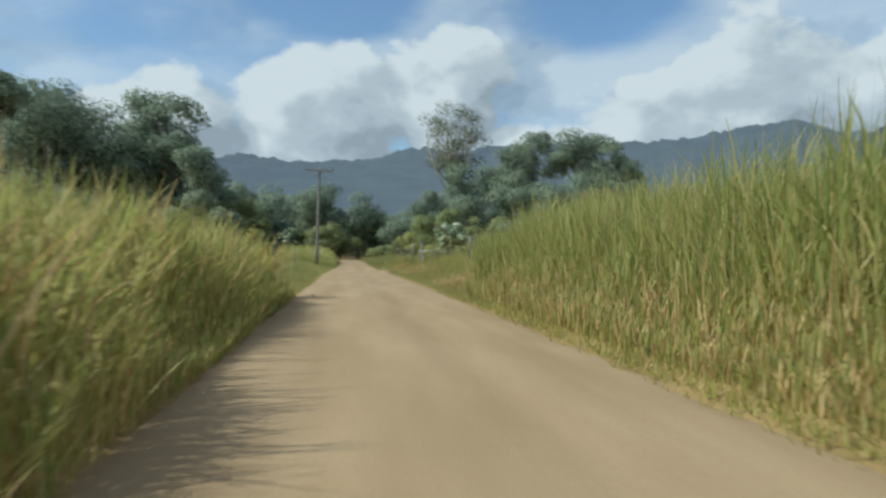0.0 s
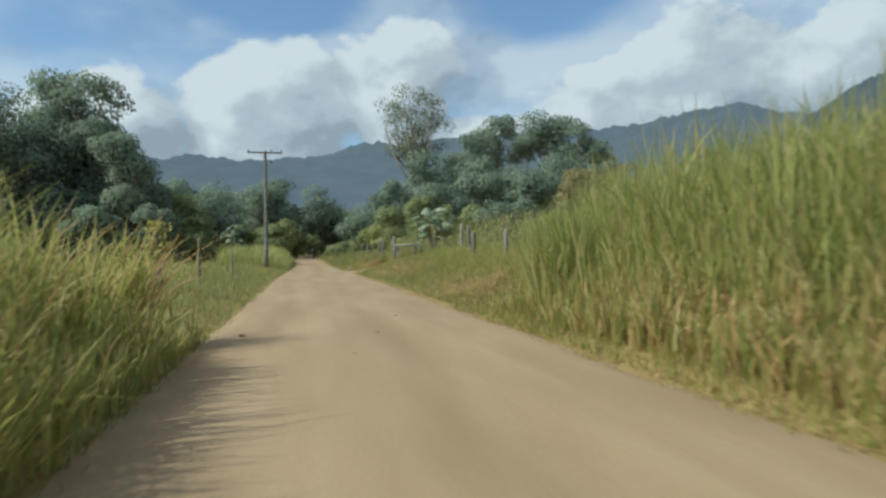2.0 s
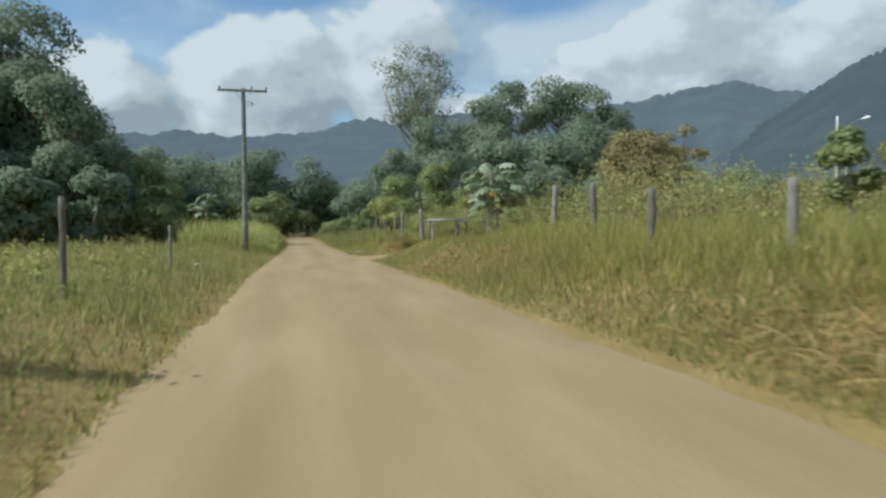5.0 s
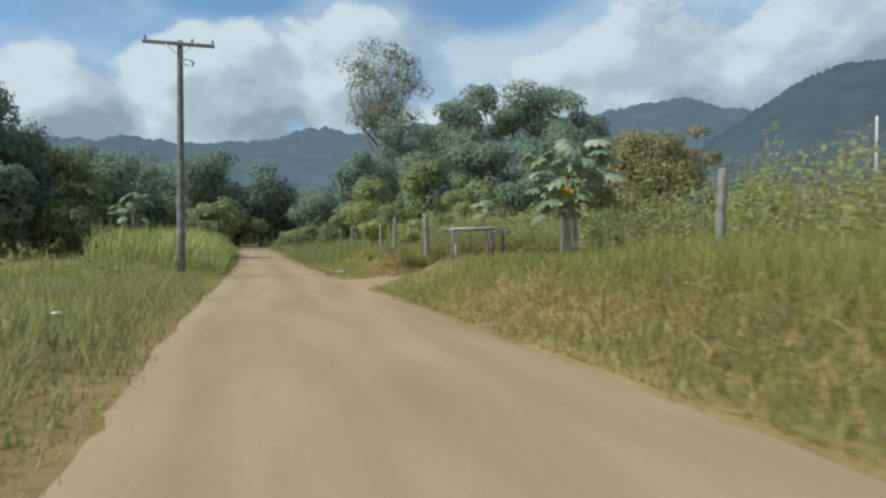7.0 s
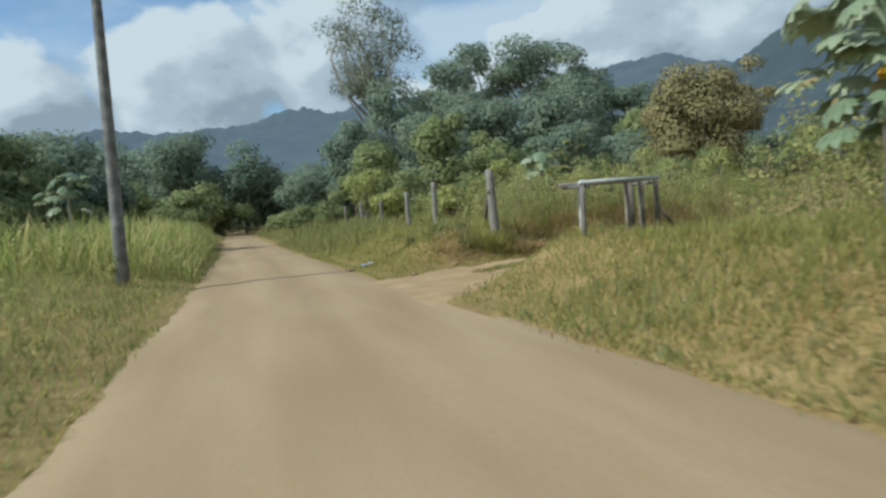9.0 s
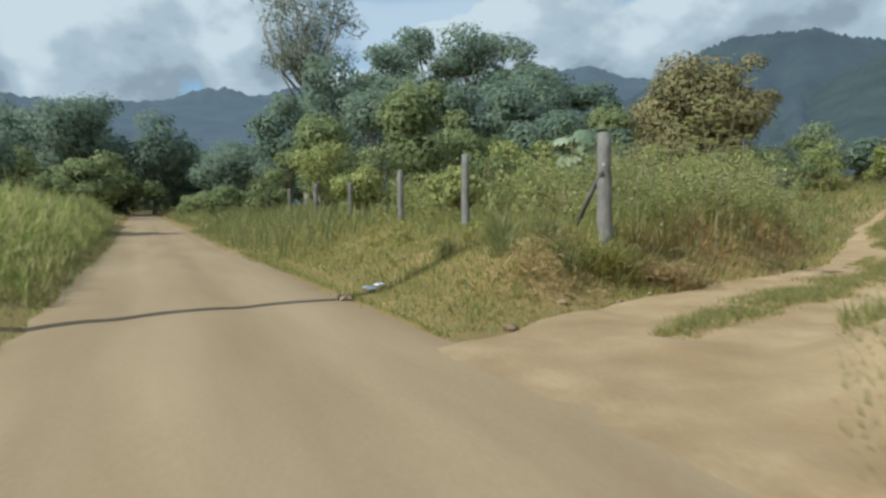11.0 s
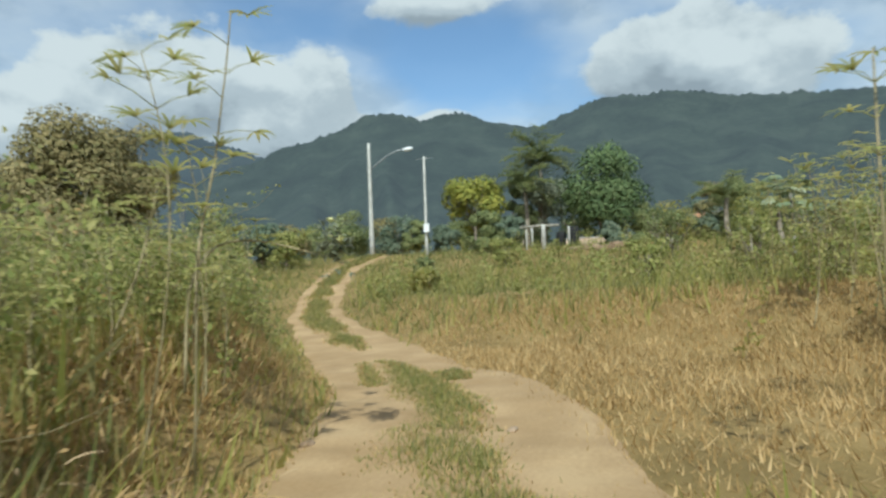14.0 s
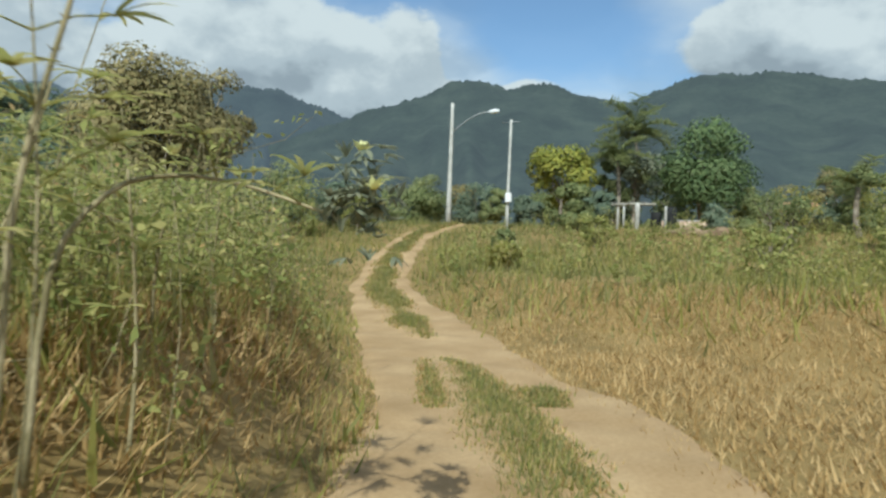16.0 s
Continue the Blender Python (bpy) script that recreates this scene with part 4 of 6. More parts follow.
def papaya(x, y, crown_z, label, seed, n_leaf=26, spread=1.25, stems=1, fruit=True):
    rng = np.random.default_rng(seed)
    z0 = float(height(np.array([x]), np.array([y]))[0]) - 0.05
    ob = thing("papaya_tree", x, y, z0, label, "papaya tree")
    h = crown_z - z0
    for k in range(stems):
        top = (0.1 * k, 0.12 * k, h - 0.25 * k)
        V, Q = tube(branch_line(rng, (0.22 * k, 0.1 * k, -0.1), top, 0.02, 8), np.linspace(0.07, 0.052, 8), 10)
        quads("trunk", V, Q, M_BARK_PALE, ob, smooth=True)
    shapes = []
    for k in range(3):
        V, Q = palmate_leaf(rng, 0.36 if fruit else 0.38, 9 + k % 2)
        me = quads("leaf", V, Q, M_PAPAYA, ob)
        shapes.append(me)
    for k in range(n_leaf):
        az, el = k * 2.4 + rng.uniform(-0.25, 0.25), rng.uniform(-0.8, 0.1) if k % 3 == 0 else rng.uniform(0.0, 1.05)
        L = spread * rng.uniform(0.4, 1.0)
        s = np.linspace(0, 1, 6)
        el_s = el + 0.3 - 0.75 * s
        pts = np.concatenate([np.zeros((1, 2)), np.stack([np.cumsum(np.cos(el_s[1:])), np.cumsum(np.sin(el_s[1:]))], 1)]) * L / 5
        P = np.stack([pts[:, 0] * math.cos(az), pts[:, 0] * math.sin(az), h + rng.uniform(-0.2, 0.1) + pts[:, 1]], 1)
        V, Q = tube(P, np.linspace(0.014, 0.008, 6), 5)
        quads("leaf_stalk", V, Q, M_PAPAYA, ob)
        src = shapes[k % 3]
        lf = src if k < 3 else new("leaf", src.data)
        lf.parent = ob
        e = P[-1]
        lf.matrix_basis = Matrix.Translation(e) @ Euler((rng.normal(0, 0.25), 0.35 + rng.normal(0, 0.25), az)).to_matrix().to_4x4() @ Matrix.Scale(rng.uniform(0.8, 1.25), 4)
    if fruit:
        for k in range(16):
            V, Q = palmate_leaf(rng, 0.2, 8)
            lf = quads("dead_leaf", V, Q, M_LEAF_RUST, ob, "withered brown hanging leaf")
            az = k * 2.4
            lf.matrix_basis = Matrix.Translation((math.cos(az) * rng.uniform(0.2, 1.1), math.sin(az) * rng.uniform(0.2, 1.1), h - rng.uniform(0.2, 0.8))) @ Euler((rng.normal(0, 0.3), 1.1 + rng.normal(0, 0.25), az)).to_matrix().to_4x4()
        for k in range(11):
            bm = bmesh.new()
            bmesh.ops.create_uvsphere(bm, u_segments=10, v_segments=8, radius=0.075)
            a = k * 1.9
            for v in bm.verts:
                v.co.z = v.co.z * (1.5 if v.co.z < 0 else 1.25)
                v.co += Vector((0.11 * math.cos(a), 0.11 * math.sin(a), h - 0.32 - 0.09 * (k % 4)))
            part("fruit", bm, M_FRUIT, ob, "ripe orange-yellow fruit", True)
    return ob


# ---- posts and poles ----
def post(x, y, top, r, label, seed, lean=(0.0, 0.0), name="fence_post", plant=False):
    rng = np.random.default_rng(seed)
    z0 = float(height(np.array([x]), np.array([y]))[0]) - 0.25
    P = np.array([(x + lean[0] * (1 - t), y + lean[1] * (1 - t), z0 + (top - z0) * t) for t in np.linspace(0, 1, 9)])
    P[1:-1, :2] += rng.normal(0, r * 0.07, (7, 2))
    R = r * (1.05 - 0.15 * np.linspace(0, 1, 9)) * rng.uniform(0.92, 1.08, 9)
    V, Q = tube(np.vstack([P, P[-1] + (0, 0, r * 0.12)]), np.append(R, R[-1] * 0.7), 10)
    ob = quads(name, V - np.array([x, y, z0]), Q, M_POST, smooth=False)
    ob.location = (x, y, z0)
    return tagged(ob, label, "fence post", "posts of the field fence")


def build_posts():
    W = "weathered grey wooden fence post in the grass"
    # field fence north of the gate
    post(6.43, 85.0, 2.4, 0.085, W, 1)
    post(6.6, 89.15, 2.28, 0.085, W, 2, (0.05, 0.1))
    for i, (y, t) in enumerate([(93.3, 2.1), (97.4, 2.2), (101.6, 2.1), (105.8, 2.2)]):
        post(6.5 - 0.1 * i, y, t, 0.08, W, 3 + i)
    # field fence south of the gate
    post(6.75, 53.3, 2.05, 0.08, W, 10)
    post(6.5, 56.6, 2.1, 0.075, W, 11)
    post(7.4, 61.0, 2.5, 0.08, W, 12, (0.05, 0))
    post(8.15, 65.3, 2.72, 0.085, W, 13, (-0.1, 0.0))
    post(7.35, 70.05, 2.1, 0.055, "pale wooden fence stake beside the papaya trunk", 14)
    post(6.9, 49.5, 1.75, 0.075, W, 15)
    # left of the road
    post(-3.78, 51.6, 2.1, 0.08, "weathered post overgrown with a leafy climber", 20)
    post(-3.4, 56.4, 1.9, 0.05, W, 21)
    post(-2.9, 62.5, 1.5, 0.04, W, 22)
    post(-4.1, 47.0, 1.9, 0.06, W, 23)
    rng = np.random.default_rng(5)
    n = 260
    c = np.stack([-3.78 + rng.normal(0, 0.16, n), 51.55 + rng.normal(0, 0.14, n), rng.uniform(1.2, 2.3, n)], 1)
    V, Q = leaves(rng, c, rng.normal(size=(n, 3)), rng.uniform(0.08, 0.18, n), 0.6)
    tagged(quads("climber", V, Q, M_OLIVE), "yellow-green climbing plant on a fence post", "climbing plant", kind="stuff")
    # the gate's corner post and its brace
    g = post(6.80, 81.05, 2.46, 0.118, "thick weathered corner post leaning slightly by the gate", 30, (0.12, 0.03), "gate_post")
    g["category"] = "gate post"
    V, Q = tube([(6.72, 80.98, 1.88), (6.86, 81.56, 1.37), (7.0, 82.15, 0.80)], [0.036, 0.04, 0.042], 8)
    # a small knob added in place of the pale stain on the post
    tagged(quads("post_brace", V, Q, M_POST), "slanting wooden pole bracing the corner post", "brace", "")
    bm = bmesh.new()
    bmesh.ops.create_uvsphere(bm, u_segments=10, v_segments=7, radius=0.022, matrix=Matrix.Translation((6.72, 80.93, 1.98)) @ Matrix.Diagonal((1, 1, 1.3, 1)))
    tagged(part("insulator_knob", bm, M_CONCRETE, None, "", True), "small pale knob standing for a stain on the post", "insulator")
    # rough timber frame on the near side of the gate
    z = float(height(np.array([6.8]), np.array([74.8]))[0])
    ob = thing("milk_stand", 6.85, 74.85, z, "small rough stand of poles with a pale top rail", "stand")
    A, B = np.array([5.93, 74.6]), np.array([7.76, 75.08])
    o = np.array([6.85, 74.85])
    nrm = np.array([-0.25, 0.95])
    legs = [(A, 0.05, M_POST), (A + (B - A) * 0.22 + nrm * 0.5, 0.04, M_CONCRETE), (A + (B - A) * 0.78, 0.06, M_BARK), (A + (B - A) * 0.9 + nrm * 0.5, 0.1, M_BARK), (B, 0.05, M_BARK)]
    for p, r, m in legs:
        V, Q = tube([(*(p - o), -0.3), (*(p - o + 0.01), 0.6), (*(p - o), 1.74 - z)], [r, r * 0.95, r * 0.9], 8)
        quads("leg", V, Q, m, ob)
    for s, zz, m in ((0.0, 1.76, M_CONCRETE), (0.5, 1.74, M_POST)):
        a, b = A + nrm * s - (B - A) * 0.03, B + nrm * s + (B - A) * 0.05
        V, Q = tube([(*(a - o), zz - z), (*((a + b) / 2 - o), zz - z + 0.02), (*(b - o), zz - z + 0.03)], [0.04, 0.036, 0.036], 8)
        quads("top_rail", V, Q, m, ob, "pale peeled rail" if s == 0 else "")
    for s in (0.06, 0.92):
        a = A + (B - A) * s
        V, Q = tube([(*(a - nrm * 0.05 - o), 1.70 - z), (*(a + nrm * 0.6 - o), 1.70 - z)], [0.035, 0.035], 6)
        quads("cross_rail", V, Q, M_POST, ob)
    V, Q = tube([(*(B - o), 1.3 - z), (*(B + (B - A) * 0.35 - o), -0.05)], [0.03, 0.03], 6)
    quads("prop", V, Q, M_BARK, ob)


def utility_pole():
    x, y, top = -2.36, 81.15, 8.62
    z0 = float(height(np.array([x]), np.array([y]))[0]) - 0.3
    ob = thing("utility_pole", x, y, z0, "dark grey wooden utility pole with one crossarm", "utility pole")
    V, Q = tube([(0, 0, t * (top - z0)) for t in np.linspace(0, 1, 8)], np.linspace(0.155, 0.095, 8), 12)
    quads("pole", V, Q, M_POLE, ob, smooth=True)
    az = 8.47 - z0
    bm = bmesh.new()
    bmesh.ops.create_cube(bm, size=1, matrix=Matrix.Translation((-0.03, -0.13, az)) @ Matrix.Diagonal((2.44, 0.10, 0.12, 1)))
    bmesh.ops.bevel(bm, geom=bm.edges[:], offset=0.012, segments=1, affect="EDGES")
    part("crossarm", bm, M_POLE, ob)
    for s in (-1, 1):
        V, Q = tube([(s * 0.45 - 0.03, -0.2, az - 0.05), (0, -0.14, az - 0.45)], [0.014, 0.014], 6)
        quads("arm_brace", V, Q, M_METAL, ob)
    for px in (-1.15, 0.42, 1.12):
        V, Q = tube([(px, -0.13, az + 0.04), (px, -0.13, az + 0.10), (px, -0.13, az + 0.11), (px, -0.13, az + 0.16), (px, -0.13, az + 0.17), (px, -0.13, az + 0.22)], [0.015, 0.015, 0.05, 0.045, 0.03, 0.025], 8)
        quads("insulator", V, Q, M_CERAMIC, ob, smooth=True)
    a = np.linspace(0, 2 * math.pi, 13)
    V, Q = tube([(0.14 + 0.16 * math.cos(t) + 0.1, -0.05, az - 0.62 + 0.10 * math.sin(t)) for t in a[:11]], np.full(11, 0.018), 6)
    quads("bracket", V, Q, M_METAL, ob)
    V, Q = tube([(0.36, -0.05, az - 0.55), (0.46, -0.05, az - 0.62), (0.40, -0.05, az - 0.78)], [0.025, 0.04, 0.02], 6)
    quads("drop_insulator", V, Q, M_CERAMIC, ob)


def street_lamps():
    x, y = 46.53, 95.05
    z0 = float(height(np.array([x]), np.array([y]))[0]) - 0.2
    ob = thing("street_lamp", x, y, z0, "pale concrete street lamp post with one curved arm", "street lamp")
    h = 10.97 - z0
    V, Q = tube([(0, 0, t * h) for t in np.linspace(0, 1, 6)], np.linspace(0.17, 0.10, 6), 10)
    quads("pole", V, Q, M_CONCRETE, ob, smooth=True)
    e = np.array([46.95, 92.75, 10.42]) - np.array([x, y, z0])
    s = np.array([0, 0, 9.15 - z0])
    P = [s + (e - s) * np.array([t, t, math.sin(t * math.pi / 2)]) for t in np.linspace(0, 1, 8)]
    V, Q = tube(P, np.full(8, 0.035), 6)
    quads("arm", V, Q, M_METAL, ob, smooth=True)
    d = (P[-1] - P[-2]) / np.linalg.norm(P[-1] - P[-2])
    V, Q = tube([P[-1] - d * 0.1, P[-1] + d * 0.05, P[-1] + d * 0.3, P[-1] + d * 0.55, P[-1] + d * 0.62], [0.05, 0.10, 0.14, 0.10, 0.03], 10)
    quads("lamp_head", V, Q, M_LAMP, ob, "white lamp head", True)
    for zz in (0.9, 1.35):
        V, Q = tube([(0, 0, zz), (0, 0, zz + 0.05)], [0.175, 0.175], 10)
        quads("band", V, Q, M_METAL, ob)
    x, y = 42.72, 90.1
    z0 = float(height(np.array([x]), np.array([y]))[0]) - 0.2
    ob = thing("service_pole", x, y, z0, "slim pale concrete pole with a meter box", "pole")
    h = 9.0 - z0
    V, Q = tube([(0.14 * t, 0.0, t * h) for t in np.linspace(0, 1, 6)], np.linspace(0.10, 0.07, 6), 8)
    quads("pole", V, Q, M_CONCRETE, ob, smooth=True)
    bm = bmesh.new()
    bmesh.ops.create_cube(bm, size=1, matrix=Matrix.Translation((-0.16, -0.1, 4.75 - z0)) @ Matrix.Diagonal((0.2, 0.32, 0.5, 1)))
    bmesh.ops.bevel(bm, geom=bm.edges[:], offset=0.02, segments=1, affect="EDGES")
    part("meter_box", bm, M_LAMP, ob)
    V, Q = tube([(0.14, -0.5, h - 0.12), (0.14, 0.5, h - 0.12)], [0.02, 0.02], 6)
    quads("top_bracket", V, Q, M_METAL, ob)


def box(name, a, b, mat, parent, label="", bevel=0.01):
    bm = bmesh.new()
    a, b = Vector(a), Vector(b)
    bmesh.ops.create_cube(bm, size=1, matrix=Matrix.Translation((a + b) / 2) @ Matrix.Diagonal((*(b - a), 1)))
    if bevel:
        bmesh.ops.bevel(bm, geom=bm.edges[:], offset=bevel, segments=1, affect="EDGES")
    return part(name, bm, mat, parent, label)


def build_homestead():
    z = float(height(np.array([45.0]), np.array([82.0]))[0])
    ob = thing("shelter", 44.55, 83.3, z, "flimsy open shelter of pale posts under bare roof poles", "shelter")
    for px, py, rr in ((-0.6, 0.15, 0.13), (-0.5, 1.15, 0.06), (1.4, 1.1, 0.07), (1.4, -1.1, 0.07)):
        V, Q = tube([(px, py, -0.6), (px + 0.01, py, 1.0), (px, py, 4.62 - z)], [rr, rr * 0.95, rr * 0.9], 8)
        quads("post", V, Q, M_CONCRETE, ob)
    for py in (-1.0, -0.2, 0.6, 1.3):
        V, Q = tube([(-0.8, py, 4.64 - z), (0.4, py + 0.02, 4.70 - z), (1.7, py, 4.66 - z)], [0.035, 0.04, 0.03], 6)
        quads("roof_pole", V, Q, M_POST, ob)
    V, Q = tube([(-0.62, -0.75, 4.55 - z), (-0.6, 0.4, 4.57 - z), (-0.62, 1.5, 4.53 - z)], [0.07, 0.075, 0.06], 8)
    quads("beam", V, Q, M_BARK_PALE, ob)
    # low house wall behind the shelter
    z2 = float(height(np.array([51.0]), np.array([80.0]))[0])
    ob = thing("low_wall", 51.5, 79.0, z2, "low pink plastered yard wall behind the shelter", "wall")
    box("wall", (-0.1, -0.4, -0.5), (0.1, 4.0, 4.15 - z2), M_WALL, ob, bevel=0.015)
    box("coping", (-0.14, -0.45, 4.154 - z2), (0.14, 4.05, 4.22 - z2), M_CONCRETE, ob)
    # dark barrels under the shelter
    for i, (px, py, r, hh) in enumerate([(46.2, 82.7, 0.28, 0.9), (46.6, 82.0, 0.33, 1.2)]):
        zz = float(height(np.array([px]), np.array([py]))[0])
        V, Q = tube([(px, py, zz - 0.15), (px, py, zz + 0.3), (px, py, zz + hh * 0.7), (px, py, zz + hh)], [r, r * 1.05, r * 1.05, r * 0.95], 14)
        tagged(quads("barrel", V, Q, M_DARK), "dark barrel standing under the shelter", "barrel", "barrels under the shelter")
    # earth bank in front
    rng = np.random.default_rng(4)
    for i, (px, py, r) in enumerate([(43.0, 80.9, 0.8), (42.6, 79.9, 0.6), (43.6, 79.3, 0.7), (43.2, 81.7, 0.5)]):
        bm = bmesh.new()
        bmesh.ops.create_icosphere(bm, subdivisions=3, radius=r)
        for v in bm.verts:
            v.co *= 1 + 0.25 * float(lattice(np.array([v.co.x * 3 + i * 9]), np.array([v.co.y * 3 + v.co.z * 4]))[0])
            v.co.z *= 0.42
        b = part("mound", bm, M_EARTH, None, "", True)
        b.location = (px, py, float(height(np.array([px]), np.array([py]))[0]))
        tagged(b, "low heap of bare brown earth before the shelter", "mound", "mounds by the shelter")
    # house with the tiled roof
    x, y = 71.5, 73.6
    z = float(height(np.array([x]), np.array([y]))[0])
    ob = thing("house", x, y, z, "small plastered house with a faded clay tile roof", "house")
    box("wall", (-2.6, -1.9, -0.5), (2.6, 1.9, 5.9 - z), M_WALL, ob)
    for py in (-1.4, 0.4):
        w = box("window", (-2.66, py, 4.5 - z), (-2.60, py + 1.0, 5.5 - z), M_DARK, ob)
        box("sill", (-2.72, py - 0.05, 4.42 - z), (-2.58, py + 1.05, 4.49 - z), M_CONCRETE, w)
    bm = bmesh.new()
    a, e, r = 3.2, 5.8 - z, 6.95 - z
    vs = [bm.verts.new(p) for p in ((-a, -2.2, e), (-a, 2.2, e), (0, 2.2, r), (0, -2.2, r), (a, -2.2, e), (a, 2.2, e))]
    bm.faces.new((vs[0], vs[3], vs[2], vs[1]))
    bm.faces.new((vs[3], vs[4], vs[5], vs[2]))
    ret = bmesh.ops.extrude_face_region(bm, geom=bm.faces[:])
    for v in ret["geom"]:
        if isinstance(v, bmesh.types.BMVert):
            v.co.z += 0.12
    bmesh.ops.recalc_face_normals(bm, faces=bm.faces)
    part("roof", bm, M_TILE, ob, "faded orange clay tiles")


# ---- grass ----
def scatter(rng, n, x0, x1, y0, y1):
    return rng.uniform(x0, x1, n), rng.uniform(y0, y1, n)


def ground_base(x, y, sink=0.02):
    return np.stack([x, y, height(x, y) - sink], 1)


def off_road(x, y, margin=0.0):
    return (x < road_left(y) - margin) | (x > road_right(y) + margin)


def off_track(x, y, strip=True):
    o, al = track_off(x, y)
    wl = np.interp(x, [1.5, 4, 8, 14, 20, 26, 50], [2.0, 1.2, 1.0, 0.95, 0.95, 0.9, 0.9])
    wr = np.interp(x, [1.5, 4, 7, 9.5, 15, 21, 26, 50], [3.0, 2.2, 1.5, 1.2, 1.15, 1.05, 0.95, 0.9])
    out = (o < -wl) | (o > wr)
    mid = False
    return out | mid


def stuff(name, V, Q, mat, label, category):
    return tagged(quads(name, V, Q, mat), label, category, kind="stuff")


def tall_wall(rng, n, x, y, h, width, lean=0.25):
    """Dense tall grass: long leaves starting at all heights of hidden stems."""
    f = rng.random(n)
    start = np.where(f < 0.45, rng.uniform(0.0, 0.12, n), rng.uniform(0.1, 0.62, n)) * h
    base = ground_base(x, y)
    base[:, 2] += start
    L = np.clip((h - start) * rng.uniform(0.75, 1.2, n), 0.3, 2.2)
    curl = np.abs(rng.normal(0.55, 0.45, n))
    return blades(rng, base, L, width * rng.uniform(0.6, 1.4, n), rng.uniform(0, 2 * math.pi, n), np.abs(rng.normal(0, lean, n)), curl, 3)


def build_grass():
    rng = np.random.default_rng(101)
    # tall cane-like grass on the right at the start
    n = 38000
    x, y = scatter(rng, n, 4.2, 12.0, 12, 46.3)
    x = 4.2 + (x - 4.2) ** 1.5 / 7.8 ** 0.5
    d = x - road_right(y)
    h = 0.45 + 2.15 * smooth(0.0, 1.7, d - 0.9 + 0.45 * smooth(35, 41, y)) + 0.35 * wave(x, y, 0.9, 0.3)
    h = h * (1 - 0.72 * smooth(44.2, 46.0, y + 0.4 * wave(x, y, 1.2, 5.0))) * rng.uniform(0.8, 1.12, n) * (1 - 0.75 * smooth(9.0, 11.5, x + 0.8 * wave(x, y, 0.5, 2.2)))
    dry = rng.random(n) + 0.3 * (1 - smooth(0.7, 1.7, h))
    for m, mat, nm, lb in ((dry < 0.72, M_CANE, "tall_cane_grass", "dense wall of tall green cane-like grass"), ((dry >= 0.72) & (dry < 1.0), M_OLIVE, "yellowing_cane_grass", "yellowing leaves among the tall grass"), (dry >= 1.0, M_STRAW, "dry_cane_leaves", "dry straw-coloured leaves among the tall grass")):
        V, Q = tall_wall(rng, m.sum(), x[m], y[m], h[m], 0.031, 0.16)
        stuff(nm, V, Q, mat, lb, "tall grass")
    # flowering stalks over it
    n = 420
    x, y = scatter(rng, n, 5.4, 9.5, 16, 45)
    b = ground_base(x, y)
    V, Q = blades(rng, b, rng.uniform(2.3, 3.2, n), np.full(n, 0.022), rng.uniform(0, 6.28, n), np.abs(rng.normal(0, 0.07, n)), np.abs(rng.normal(0.1, 0.12, n)), 6)
    stuff("cane_stalks", V, Q, M_CANE, "upright green stalks standing over the tall grass", "tall grass")
    # tall yellow-green grass on the left
    n = 22000
    x, y = scatter(rng, n, -7.5, -1.5, 16, 43)
    x = -1.5 - (-1.5 - x) ** 1.4 / 6.0 ** 0.4
    d = road_left(y) - x
    h = (0.45 + 1.45 * smooth(0.1, 1.5, d) + 0.45 * wave(x, y, 0.8, 1.3)) * rng.uniform(0.8, 1.15, n)
    h = h * (1 - 0.7 * smooth(39.8, 42.5, y + 0.5 * wave(x, y, 1.2, 6.0)))
    dry = rng.random(n)
    for m, mat, nm, lb in ((dry < 0.62, M_OLIVE, "tall_roadside_grass", "tall yellow-green grass leaning over the road"), ((dry >= 0.62) & (dry < 0.9), M_CANE, "green_roadside_grass", "green leaves in the tall roadside grass"), (dry >= 0.9, M_STRAW, "dry_roadside_grass", "dry pale blades in the tall roadside grass")):
        V, Q = tall_wall(rng, m.sum(), x[m], y[m], h[m], 0.03, 0.3)
        stuff(nm, V, Q, mat, lb, "tall grass")
    n = 60
    x, y = scatter(rng, n, -4.5, -2.0, 18, 42)
    V, Q = blades(rng, ground_base(x, y), rng.uniform(1.4, 2.0, n), np.full(n, 0.035), rng.uniform(-0.8, 0.8, n), np.abs(rng.normal(0.15, 0.15, n)), np.abs(rng.normal(0.8, 0.4, n)), 7)
    stuff("long_pale_blades", V, Q, M_STRAW, "long pale arching blades over the roadside grass", "tall grass")

    # last clumps at both ends of the tall grass
    n = 1500
    x, y = rng.normal(4.75, 0.22, n), rng.normal(43.6, 0.4, n)
    V, Q = tall_wall(rng, n, x, y, rng.uniform(1.5, 2.1, n), 0.025, 0.12)
    stuff("grass_clump", V, Q, M_CANE, "upright clump of tall green grass", "tall grass")
    n = 260
    x, y = rng.normal(-2.55, 0.25, n), rng.normal(42.4, 0.3, n)
    V, Q = tall_wall(rng, n, x, y, rng.uniform(1.1, 1.8, n), 0.035, 0.4)
    stuff("grass_clump", V, Q, M_OLIVE, "arching clump of yellow-green grass", "tall grass")
    n = 46
    x, y = rng.normal(-2.4, 0.2, n), rng.normal(42.6, 0.3, n)
    V, Q = blades(rng, ground_base(x, y), rng.uniform(1.3, 2.3, n), np.full(n, 0.035), rng.uniform(-1.2, 1.9, n), np.abs(rng.normal(0.15, 0.2, n)), np.abs(rng.normal(1.1, 0.5, n)), 8)
    stuff("long_pale_blades", V, Q, M_STRAW, "long pale arching blades over the roadside grass", "tall grass")

